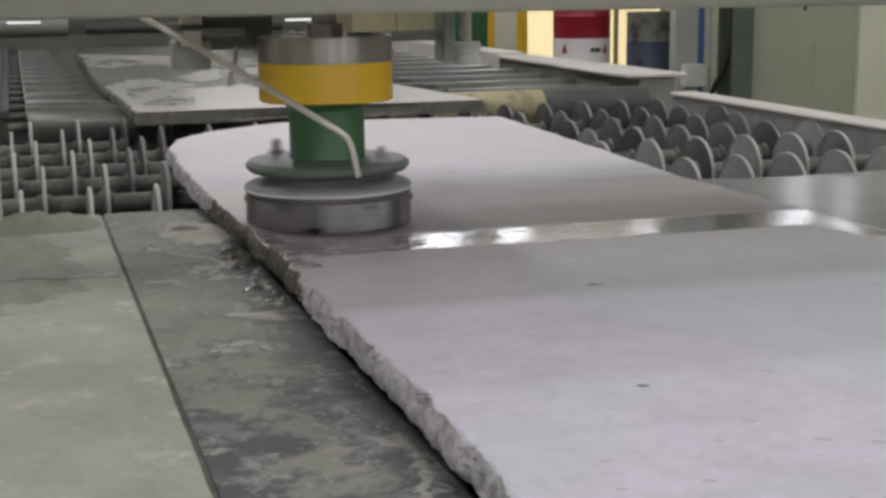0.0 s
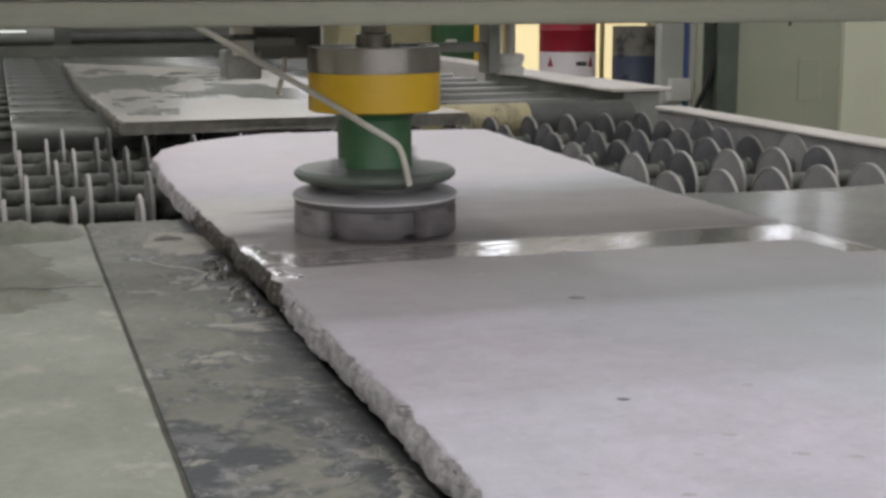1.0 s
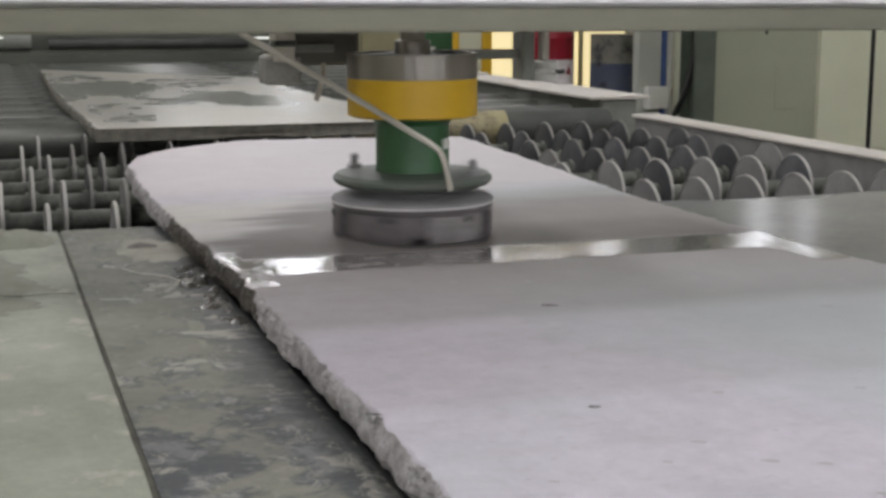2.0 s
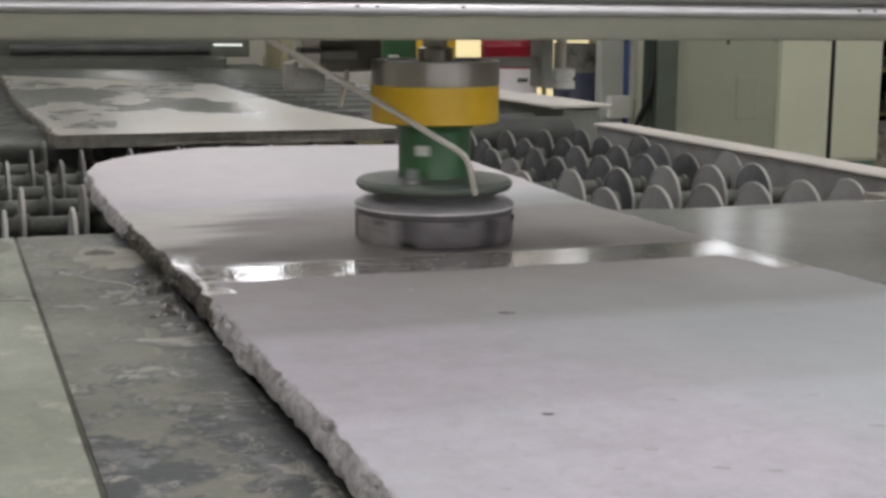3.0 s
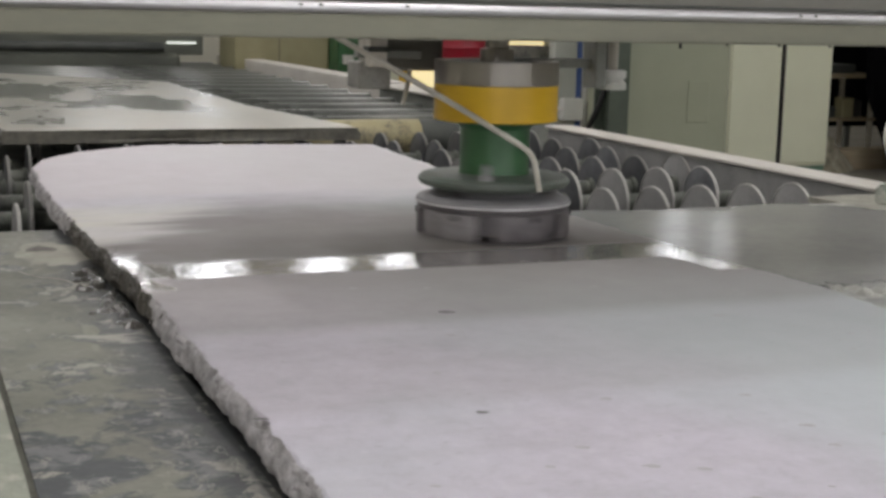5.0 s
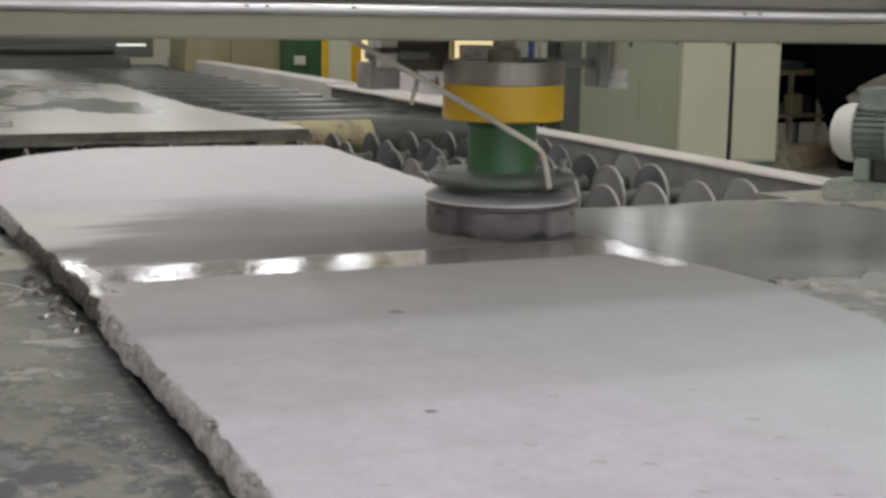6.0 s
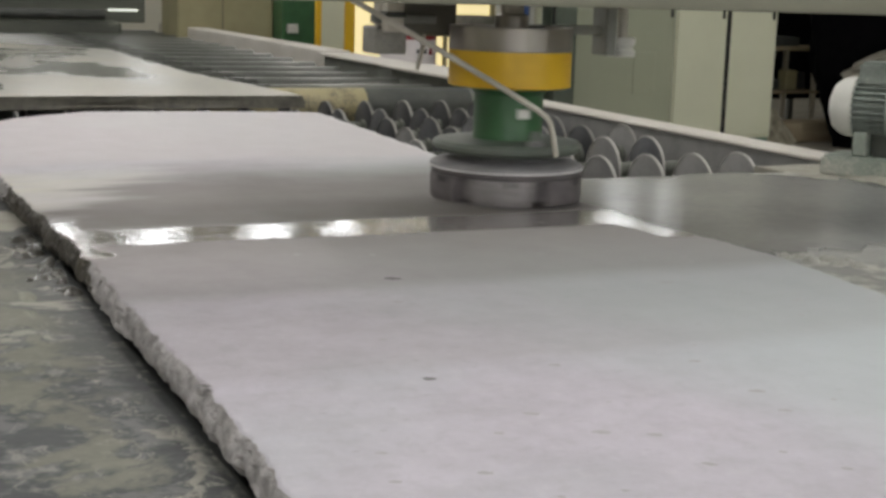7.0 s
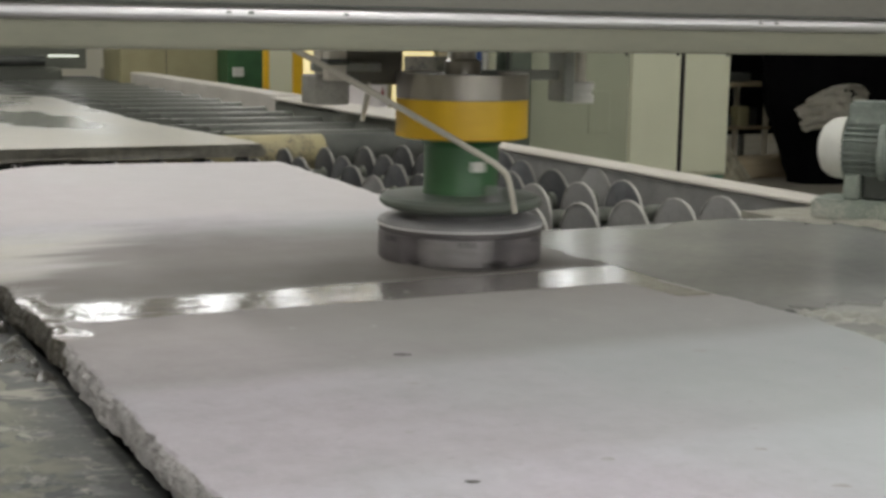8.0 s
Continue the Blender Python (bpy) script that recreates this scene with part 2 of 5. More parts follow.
def rear_material():
    """Pale limestone with crisp wet patches, more of them towards its far end."""
    m = mat("limestone_far", (0.43, 0.41, 0.345), (0.33, 0.32, 0.275), rough=0.42, scale=1.6, fine=30.0, bump=0.05, stretch=(0.7, 0.42, 1))
    n, l = m.node_tree.nodes, m.node_tree.links
    p = n["Principled BSDF"]
    tc, sep, mp, nz = (n.new("ShaderNode" + k) for k in ("TexCoord", "SeparateXYZ", "Mapping", "TexNoise"))
    l.new(tc.outputs["Object"], sep.inputs[0])
    l.new(tc.outputs["Object"], mp.inputs[0])
    mp.inputs["Scale"].default_value, mp.inputs["Location"].default_value = (0.75, 0.40, 1), (2.3, 0.6, 0)
    l.new(mp.outputs[0], nz.inputs["Vector"])
    nz.inputs["Scale"].default_value, nz.inputs["Detail"].default_value, nz.inputs["Roughness"].default_value = 1.7, 6.0, 0.55
    slope = n.new("ShaderNodeMath")
    slope.operation = "MULTIPLY_ADD"
    slope.inputs[1].default_value, slope.inputs[2].default_value = 0.045, -0.45
    l.new(sep.outputs["Y"], slope.inputs[0])
    cap = n.new("ShaderNodeMath")
    cap.operation = "MINIMUM"
    cap.inputs[1].default_value = 0.05
    l.new(slope.outputs[0], cap.inputs[0])
    add = n.new("ShaderNodeMath")
    l.new(nz.outputs["Fac"], add.inputs[0])
    l.new(cap.outputs[0], add.inputs[1])
    wet = n.new("ShaderNodeMapRange")
    wet.inputs["From Min"].default_value, wet.inputs["From Max"].default_value = 0.44, 0.60
    l.new(add.outputs[0], wet.inputs["Value"])
    mx = n.new("ShaderNodeMix")
    mx.data_type = "RGBA"
    l.new(wet.outputs[0], mx.inputs["Factor"])
    a, b = [k for k in mx.inputs if k.type == "RGBA"]
    l.new(p.inputs["Base Color"].links[0].from_socket, a)
    b.default_value = (0.19, 0.198, 0.168, 1)
    l.new([k for k in mx.outputs if k.type == "RGBA"][0], p.inputs["Base Color"])
    rg = n.new("ShaderNodeMapRange")
    rg.inputs["To Min"].default_value, rg.inputs["To Max"].default_value = 0.42, 0.2
    l.new(wet.outputs[0], rg.inputs["Value"])
    l.new(rg.outputs[0], p.inputs["Roughness"])
    return m


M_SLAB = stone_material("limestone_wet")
M_SLAB2 = rear_material()
M_BROKEN = mat("broken_limestone", (0.54, 0.52, 0.53), (0.27, 0.258, 0.258), rough=0.9, scale=24.0, fine=95.0, bump=1.0)
M_WETEDGE = mat("wet_broken_limestone", (0.105, 0.095, 0.078), (0.035, 0.031, 0.027), rough=0.55, scale=16.0, fine=70.0, bump=0.8)
M_BROKEN_DARK = mat("damp_broken_limestone", (0.20, 0.19, 0.155), (0.10, 0.095, 0.08), rough=0.5, scale=14.0, fine=60.0, bump=0.6)
M_FLECK = mat("dark_fossil", (0.09, 0.085, 0.085), (0.17, 0.16, 0.16), rough=0.6)
M_FLECK_PALE = mat("faint_fossil", (0.34, 0.325, 0.335), (0.42, 0.405, 0.42), rough=0.6, scale=40.0)
M_POOL = mat("slurry_pool", (0.285, 0.286, 0.276), (0.205, 0.208, 0.203), rough=0.21, scale=2.0, fine=25.0, bump=0.02)
M_CRUMB = mat("damp_crumbs", (0.37, 0.37, 0.33), (0.24, 0.24, 0.215), rough=0.45, scale=20.0, bump=0.5)
M_PLATE_PALE = mat("slurry_caked_plate", (0.29, 0.295, 0.272), (0.205, 0.208, 0.195), rough=0.6, scale=3.0, fine=40.0, bump=0.3, stain=(0.42, 0.41, 0.37), stain_at=0.55, stain_scale=4.0)
M_LEFT = mat("caked_slurry_plate", (0.345, 0.362, 0.30), (0.26, 0.275, 0.222), rough=0.75, scale=5.0, fine=45.0, bump=0.5, stretch=(1.0, 0.8, 1), stain=(0.43, 0.415, 0.36), stain_at=0.55, stain_scale=9.0)
M_BELT = mat("black_rubber", (0.02, 0.02, 0.02), (0.035, 0.035, 0.033), rough=0.7)
M_SEAM = mat("slurry_filled_seam", (0.12, 0.118, 0.092), (0.065, 0.064, 0.05), rough=0.8, scale=12.0)
M_GROOVE = mat("dark_gap", (0.02, 0.02, 0.018), (0.04, 0.04, 0.036), rough=0.8)
M_CRUST = mat("dried_slurry", (0.40, 0.39, 0.33), (0.27, 0.26, 0.22), rough=0.85, scale=10.0, bump=0.5)
M_MUD = mat("drying_mud", (0.268, 0.274, 0.222), (0.20, 0.205, 0.166), rough=0.8, scale=10.0, bump=0.5, stretch=(1.4, 0.6, 1))
M_WETSTONE = mat("wet_stone_lumps", (0.11, 0.105, 0.09), (0.035, 0.033, 0.03), rough=0.2, scale=30.0, fine=90.0, bump=0.5, coat=0.6)
M_FOAM = mat("slurry_foam", (0.50, 0.48, 0.42), (0.38, 0.36, 0.31), rough=0.5, scale=30.0, bump=0.3)
M_SCRAP = mat("stone_scrap", (0.12, 0.11, 0.1), (0.2, 0.19, 0.17), rough=0.7, scale=20.0, bump=0.4)
# mostly for the back rows, whose shade is put into the colour
M_DISC = mat("shaded_galvanised_disc", (0.05, 0.053, 0.059), (0.125, 0.127, 0.132), rough=0.5, metal=0.25, scale=7.0, fine=60.0, bump=0.1, stain=(0.22, 0.21, 0.20), stain_at=0.64, stain_scale=5.0, vary=0.5)
M_DISC_DUSTY = mat("slurry_dusted_disc", (0.21, 0.208, 0.207), (0.31, 0.303, 0.295), rough=0.7, metal=0.05, scale=6.0, fine=60.0, bump=0.15, stain=(0.14, 0.14, 0.145), stain_at=0.60, stain_scale=6.0, vary=0.35)
# darker copy of the disc edge, with the back rows' shade in it
M_RIM_SHADED = mat("shaded_disc_edge", (0.30, 0.29, 0.27), (0.19, 0.187, 0.18), rough=0.5, metal=0.3, scale=20.0, vary=0.3)
M_RIM = mat("pale_disc_edge", (0.50, 0.49, 0.46), (0.36, 0.35, 0.33), rough=0.5, metal=0.2, scale=20.0)
M_SHAFT = mat("dusty_shaft", (0.17, 0.178, 0.15), (0.05, 0.056, 0.046), rough=0.6, scale=8.0)
M_ROLLER = mat("worn_steel_roller", (0.075, 0.08, 0.072), (0.18, 0.186, 0.168), rough=0.28, metal=0.3, scale=3.0, fine=40.0, stretch=(0.3, 1, 1), stain=(0.10, 0.10, 0.10), stain_at=0.58)
M_ROLLER_Y = mat("yellowed_roller", (0.36, 0.31, 0.16), (0.44, 0.39, 0.24), rough=0.5, scale=3.0, stain=(0.05, 0.05, 0.055), stain_at=0.52, stain_scale=1.2)
M_DARK = mat("dark_machine_paint", (0.045, 0.05, 0.045), (0.09, 0.095, 0.085), rough=0.55, scale=4.0, stain=(0.2, 0.2, 0.18), stain_at=0.6)
M_MACHINE = mat("olive_machine_paint", (0.14, 0.15, 0.12), (0.085, 0.09, 0.075), rough=0.5, scale=2.0, stretch=(0.4, 1, 1), stain=(0.26, 0.26, 0.22), stain_at=0.6)
M_BRACKET = mat("dusty_bracket", (0.36, 0.35, 0.315), (0.20, 0.195, 0.18), rough=0.6, scale=9.0)
M_GREY = mat("dusty_grey_paint", (0.30, 0.31, 0.28), (0.20, 0.21, 0.19), rough=0.6, scale=4.0)
M_BEAM = mat("olive_grey_paint", (0.22, 0.215, 0.16), (0.17, 0.166, 0.127), rough=0.5, scale=2.0, fine=50.0, bump=0.06, stretch=(0.3, 1, 1), stain=(0.15, 0.145, 0.11), stain_at=0.62)
M_BEAM_UP = mat("grey_beam_web", (0.18, 0.172, 0.148), (0.14, 0.134, 0.116), rough=0.55, scale=2.0, stretch=(0.3, 1, 1))
M_CHROME = mat("polished_rail", (0.64, 0.635, 0.65), (0.50, 0.495, 0.505), rough=0.42, metal=1.0, scale=3.0, bump=0.02, stretch=(0.2, 1, 1))
M_STEEL = mat("brushed_steel", (0.46, 0.43, 0.385), (0.32, 0.30, 0.27), rough=0.34, metal=0.9, scale=2.0, fine=30.0, bump=0.0, stretch=(6, 6, 0.4))
M_STEEL.node_tree.nodes["Principled BSDF"].inputs["Anisotropic"].default_value = 0.8
M_STEEL.node_tree.nodes["Principled BSDF"].inputs["Anisotropic Rotation"].default_value = 0.25
turned = M_STEEL.node_tree.nodes.new("ShaderNodeTangent")
turned.direction_type, turned.axis = "RADIAL", "Z"
M_STEEL.node_tree.links.new(turned.outputs[0], M_STEEL.node_tree.nodes["Principled BSDF"].inputs["Tangent"])
M_YELLOW = mat("yellow_enamel", (0.80, 0.50, 0.022), (0.70, 0.42, 0.018), rough=0.4, scale=5.0, fine=40.0, bump=0.05, stain=(0.32, 0.2, 0.04), stain_at=0.66, stain_scale=4.0)
M_GREEN = mat("green_enamel", (0.05, 0.15, 0.06), (0.035, 0.105, 0.045), rough=0.42, scale=6.0, fine=50.0, bump=0.06, stain=(0.12, 0.17, 0.12), stain_at=0.64, stain_scale=5.0)
M_FLANGE = mat("slurry_green_flange", (0.10, 0.13, 0.105), (0.15, 0.165, 0.145), rough=0.5, scale=9.0, fine=50.0, bump=0.2)
# highlight along the collar's lower edge, put into a pale colour
M_LIP = mat("pale_rim_highlight", (0.62, 0.61, 0.62), (0.46, 0.455, 0.46), rough=0.6, scale=14.0)
M_RING = mat("grey_rubber_collar", (0.34, 0.335, 0.345), (0.22, 0.215, 0.22), rough=0.6, scale=9.0)
M_ABRASIVE = mat("grey_abrasive_holder", (0.15, 0.135, 0.14), (0.075, 0.07, 0.072), rough=0.45, scale=7.0, fine=40.0, bump=0.2)
M_ABRASIVE_M = mat("worn_abrasive_block", (0.175, 0.158, 0.164), (0.092, 0.084, 0.088), rough=0.5, scale=14.0, fine=50.0, bump=0.3, vary=0.25)
# dark tone of the disc's reflection, put into the colour
M_SKIRT = mat("disc_reflection", (0.075, 0.069, 0.066), (0.058, 0.054, 0.052), rough=0.36, scale=9.0, fine=30.0, bump=0.03)
M_ABRASIVE_L = mat("abrasive_block", (0.38, 0.355, 0.362), (0.17, 0.158, 0.16), rough=0.55, scale=12.0, bump=0.25)
M_PIPE = mat("pale_pipe", (0.64, 0.61, 0.54), (0.52, 0.49, 0.43), rough=0.4, scale=9.0, metal=0.2)
M_WHITE = mat("white_paint", (0.72, 0.72, 0.68), (0.62, 0.62, 0.57), rough=0.5, scale=5.0, stain=(0.45, 0.44, 0.38), stain_at=0.63)
M_RAIL = mat("pale_side_rail", (0.66, 0.63, 0.58), (0.55, 0.52, 0.47), rough=0.55, scale=4.0, stretch=(1, 0.4, 1))
M_CAB = mat("cream_cabinet_paint", (0.70, 0.71, 0.55), (0.64, 0.65, 0.50), rough=0.4, scale=1.5, bump=0.03)
M_CAB2 = mat("grey_green_cabinet_paint", (0.38, 0.40, 0.30), (0.33, 0.35, 0.26), rough=0.4, scale=1.5, bump=0.03)
M_POST = mat("grey_white_post_paint", (0.46, 0.475, 0.43), (0.38, 0.395, 0.355), rough=0.5, scale=2.0)
M_PLINTH = mat("green_plinth", (0.12, 0.22, 0.16), (0.09, 0.17, 0.12), rough=0.5)
M_COLUMN = mat("grey_green_column", (0.10, 0.122, 0.094), (0.07, 0.086, 0.066), rough=0.5, scale=3.0)
M_BLUE = mat("blue_pipe_paint", (0.06, 0.12, 0.33), (0.05, 0.09, 0.26), rough=0.4)
M_BLACK = mat("black_plastic", (0.012, 0.012, 0.013), (0.02, 0.02, 0.02), rough=0.4)
M_SHEET = mat("black_sheeting", (0.002, 0.002, 0.0025), (0.004, 0.004, 0.0045), rough=0.98, scale=4.0, bump=0.4)
M_SHEET.node_tree.nodes["Principled BSDF"].inputs["Specular IOR Level"].default_value = 0.03
M_CLOTH = mat("dirty_white_cloth", (0.52, 0.50, 0.43), (0.40, 0.38, 0.32), rough=0.9, scale=7.0, bump=0.5)
M_RED = mat("red_drum_paint", (0.29, 0.008, 0.022), (0.22, 0.006, 0.018), rough=0.35, scale=3.0)
M_DRUMWHITE = mat("white_drum_paint", (0.72, 0.68, 0.68), (0.64, 0.60, 0.60), rough=0.4, scale=3.0)
M_DRUM2 = mat("soiled_drum", (0.30, 0.29, 0.24), (0.16, 0.16, 0.15), rough=0.5, scale=4.0, stain=(0.06, 0.06, 0.07), stain_at=0.52, stain_scale=4.0)
M_DRUM2B = mat("soiled_blue_drum", (0.05, 0.07, 0.14), (0.10, 0.11, 0.15), rough=0.5, scale=4.0, stain=(0.02, 0.02, 0.03), stain_at=0.55, stain_scale=4.0)
M_MOTOR = mat("dusty_motor_grey", (0.33, 0.37, 0.34), (0.15, 0.175, 0.16), rough=0.55, scale=9.0, stain=(0.52, 0.52, 0.48), stain_at=0.58, stain_scale=6.0)
M_BASE = mat("dusty_motor_base", (0.36, 0.40, 0.35), (0.24, 0.28, 0.245), rough=0.7, scale=6.0, bump=0.3, stain=(0.50, 0.49, 0.44), stain_at=0.55)
M_WOOD = mat("weathered_wood", (0.36, 0.30, 0.2), (0.25, 0.2, 0.13), rough=0.75, scale=5.0, stretch=(0.3, 3, 3))
M_FLOOR = mat("stained_concrete", (0.22, 0.205, 0.17), (0.145, 0.135, 0.11), rough=0.6, scale=1.2, fine=20.0, stain=(0.3, 0.28, 0.23), stain_at=0.58, stain_scale=0.8)
M_RUBBLE = mat("pale_rubble", (0.40, 0.37, 0.28), (0.15, 0.135, 0.10), rough=0.9, scale=9.0, fine=30.0, bump=0.9)
M_WALL = mat("cream_wall_paint", (0.66, 0.64, 0.55), (0.58, 0.56, 0.47), rough=0.8, scale=0.8)
M_CEIL = mat("ceiling_sheet", (0.42, 0.42, 0.40), (0.36, 0.36, 0.34), rough=0.8, scale=0.8)
M_BEIGE = mat("beige_machine_panel", (0.40, 0.37, 0.22), (0.34, 0.31, 0.18), rough=0.55, scale=3.0)
M_PANE = glow("daylight_pane", (0.96, 0.98, 1.0), 4.0)
M_PANE_SKY = glow("open_sky_pane", (0.96, 0.98, 1.0), 7.5)
# glow in place of the light on a cream wall
M_WALL_GLOW = glow("warm_wall_glow", (1.0, 0.84, 0.45), 0.75)
M_STRIP = glow("dim_lamp_strip", (0.95, 1.0, 0.9), 0.8)
M_TUBE = glow("fluorescent_tube", (1.0, 0.98, 0.95), 6.0)


def wet_plate_material():
    """Dark wet steel with matte slurry washed over it and pale drying threads."""
    m = mat("washed_steel_plate", (0.24, 0.24, 0.20), (0.165, 0.165, 0.14), rough=0.5, scale=6.0, fine=60.0, bump=0.3)
    n, l = m.node_tree.nodes, m.node_tree.links
    p = n["Principled BSDF"]
    tc = n.new("ShaderNodeTexCoord")
    sep = n.new("ShaderNodeSeparateXYZ")
    l.new(tc.outputs["Object"], sep.inputs[0])
    mp = n.new("ShaderNodeMapping")
    mp.inputs["Scale"].default_value = (1.0, 1.05, 1)
    l.new(tc.outputs["Object"], mp.inputs[0])

    def nz(s, d):
        t = n.new("ShaderNodeTexNoise")
        t.inputs["Scale"].default_value, t.inputs["Detail"].default_value, t.inputs["Roughness"].default_value = s, d, 0.65
        t.inputs["Distortion"].default_value = 0.6
        l.new(mp.outputs[0], t.inputs["Vector"])
        return t.outputs["Fac"]

    def mth(op, x, y=0.0):
        t = n.new("ShaderNodeMath")
        t.operation = op
        for i, v in enumerate((x, y)):
            if isinstance(v, (int, float)):
                t.inputs[i].default_value = v
            else:
                l.new(v, t.inputs[i])
        return t.outputs[0]

    def step(v, lo, hi):
        t = n.new("ShaderNodeMapRange")
        t.interpolation_type = "SMOOTHSTEP"
        t.inputs["From Min"].default_value, t.inputs["From Max"].default_value = lo, hi
        l.new(v, t.inputs["Value"])
        return t.outputs[0]

    def mixc(f, x, y):
        t = n.new("ShaderNodeMix")
        t.data_type = "RGBA"
        l.new(f, t.inputs["Factor"])
        for k, v in zip([i for i in t.inputs if i.type == "RGBA"], (x, y)):
            if isinstance(v, tuple):
                k.default_value = (*v, 1)
            else:
                l.new(v, k)
        return [o for o in t.outputs if o.type == "RGBA"][0]

    col = p.inputs["Base Color"].links[0].from_socket
    big, mid = nz(4.2, 8.0), nz(11.0, 7.0)
    # washed bare steel: broad towards the near end, in rags further up, and in a strip along the slab
    near = mth("SUBTRACT", 1.0, step(mth("ADD", sep.outputs["Y"], mth("MULTIPLY", mth("SUBTRACT", big, 0.5), 1.6)), 2.35, 3.25))
    bare = mth("ADD", mth("ADD", mth("MULTIPLY", big, 0.6), mth("MULTIPLY", mid, 0.4)), mth("MULTIPLY", near, 0.105))
    strip = step(mth("ADD", sep.outputs["X"], mth("MULTIPLY", mth("SUBTRACT", big, 0.5), 0.3)), 0.38, 0.48)
    wash = mth("MAXIMUM", step(bare, 0.515, 0.575), mth("MULTIPLY", strip, 0.8))
    col = mixc(wash, col, (0.072, 0.077, 0.08))
    worn = step(mth("ADD", mth("MULTIPLY", nz(20.0, 6.0), 0.5), mth("MULTIPLY", mid, 0.5)), 0.50, 0.58)
    col = mixc(mth("MULTIPLY", mth("MULTIPLY", worn, wash), 0.75), col, (0.20, 0.202, 0.198))
    # near-black beside the slab: wet steel, with the slab's contact shadow painted in
    soak_shade = step(mth("ADD", sep.outputs["X"], mth("MULTIPLY", mth("SUBTRACT", mid, 0.5), 0.12)), 0.465, 0.53)
    col = mixc(mth("MULTIPLY", soak_shade, 0.75), col, (0.022, 0.025, 0.027))
    thread = mth("SUBTRACT", 1.0, step(mth("ABSOLUTE", mth("SUBTRACT", nz(8.0, 7.0), 0.5)), 0.004, 0.02))
    col = mixc(mth("MULTIPLY", thread, mth("MULTIPLY", step(mid, 0.45, 0.56), 0.6)), col, (0.36, 0.35, 0.30))
    pale = step(mth("ADD", mth("MULTIPLY", nz(4.2, 7.0), 0.8), mth("MULTIPLY", mid, 0.2)), 0.565, 0.59)
    col = mixc(mth("MULTIPLY", pale, mth("SUBTRACT", 0.85, mth("MULTIPLY", soak_shade, 0.7))), col, (0.36, 0.345, 0.29))
    l.new(col, p.inputs["Base Color"])
    l.new(mth("SUBTRACT", 0.66, mth("MULTIPLY", wash, 0.1)), p.inputs["Roughness"])
    p.inputs["Specular IOR Level"].default_value = 0.3
    return m


M_WASHED = wet_plate_material()


# ---- mesh helpers ----
def obj(name, bm, material, smooth=None):
    me = bpy.data.meshes.new(name)
    bmesh.ops.recalc_face_normals(bm, faces=bm.faces)
    bm.to_mesh(me)
    bm.free()
    me.materials.append(material)
    if smooth is not None:
        me.shade_smooth()
        me.set_sharp_from_angle(angle=radians(smooth))
    return new(name, me)


def part(name, bm, material, parent, label="", smooth=35):
    ob = obj(name, bm, material, smooth)
    ob.parent = parent
    if label:
        tagged(ob, label)
    return ob


def empty(name, m=None):
    ob = new(name)
    if m is not None:
        ob.matrix_basis = m
    return ob


def box(x0, x1, y0, y1, z0, z1, bevel=0.004, seg=1, bm=None):
    b = bmesh.new()
    bmesh.ops.create_cube(b, size=1.0, matrix=Matrix.LocRotScale(((x0 + x1) / 2, (y0 + y1) / 2, (z0 + z1) / 2), None, (x1 - x0, y1 - y0, z1 - z0)))
    if bevel:
        bmesh.ops.bevel(b, geom=b.edges[:], offset=bevel, segments=seg, affect="EDGES")
    return merge(bm, b)


def merge(bm, other):
    if bm is None:
        return other
    me = bpy.data.meshes.new("tmp")
    other.to_mesh(me)
    other.free()
    bm.from_mesh(me)
    bpy.data.meshes.remove(me)
    return bm


def lathe(profile, seg=48, m=None, bm=None):
    """A solid of revolution about z from (radius, height) pairs."""
    b = bmesh.new()
    rings = []
    for r, z in profile:
        if r < 1e-5:
            rings.append([b.verts.new((0, 0, z))])
        else:
            rings.append([b.verts.new((r * math.cos(i * math.tau / seg), r * math.sin(i * math.tau / seg), z)) for i in range(seg)])
    for p, q in zip(rings, rings[1:]):
        for i in range(seg):
            j = (i + 1) % seg
            if len(p) == 1 and len(q) > 1:
                b.faces.new((p[0], q[i], q[j]))
            elif len(q) == 1 and len(p) > 1:
                b.faces.new((p[i], q[0], p[j]))
            elif len(p) > 1:
                b.faces.new((p[i], q[i], q[j], p[j]))
    if m is not None:
        b.transform(m)
    return merge(bm, b)


def tube(points, r, seg=10, bm=None):
    """A round pipe along a path, closed at both ends."""
    b = bmesh.new()
    pts = [Vector(p) for p in points]
    rings, side = [], Vector((0.13, 0.9, 0.31)).normalized()
    for i, p in enumerate(pts):
        d = (pts[min(i + 1, len(pts) - 1)] - pts[max(i - 1, 0)]).normalized()
        u = d.cross(side).normalized()
        v = d.cross(u)
        rings.append([b.verts.new(p + r * (u * math.cos(k * math.tau / seg) + v * math.sin(k * math.tau / seg))) for k in range(seg)])
    for p, q in zip(rings, rings[1:]):
        for k in range(seg):
            b.faces.new((p[k], p[(k + 1) % seg], q[(k + 1) % seg], q[k]))
    b.faces.new(rings[0])
    b.faces.new(rings[-1][::-1])
    return merge(bm, b)


def bend(points, n=8):
    """Points of a smooth curve through the given ones."""
    out, p = [], [Vector(q) for q in points]
    for i in range(len(p) - 1):
        a, b, c, d = p[max(i - 1, 0)], p[i], p[i + 1], p[min(i + 2, len(p) - 1)]
        for k in range(n):
            t = k / n
            out.append(0.5 * (2 * b + (c - a) * t + (2 * a - 5 * b + 4 * c - d) * t * t + (3 * b - a - 3 * c + d) * t ** 3))
    return out + [p[-1]]


def fbm(x, y, z=0.0, k=4):
    return noise.fractal(Vector((x, y, z)), 0.6, 2.1, k)


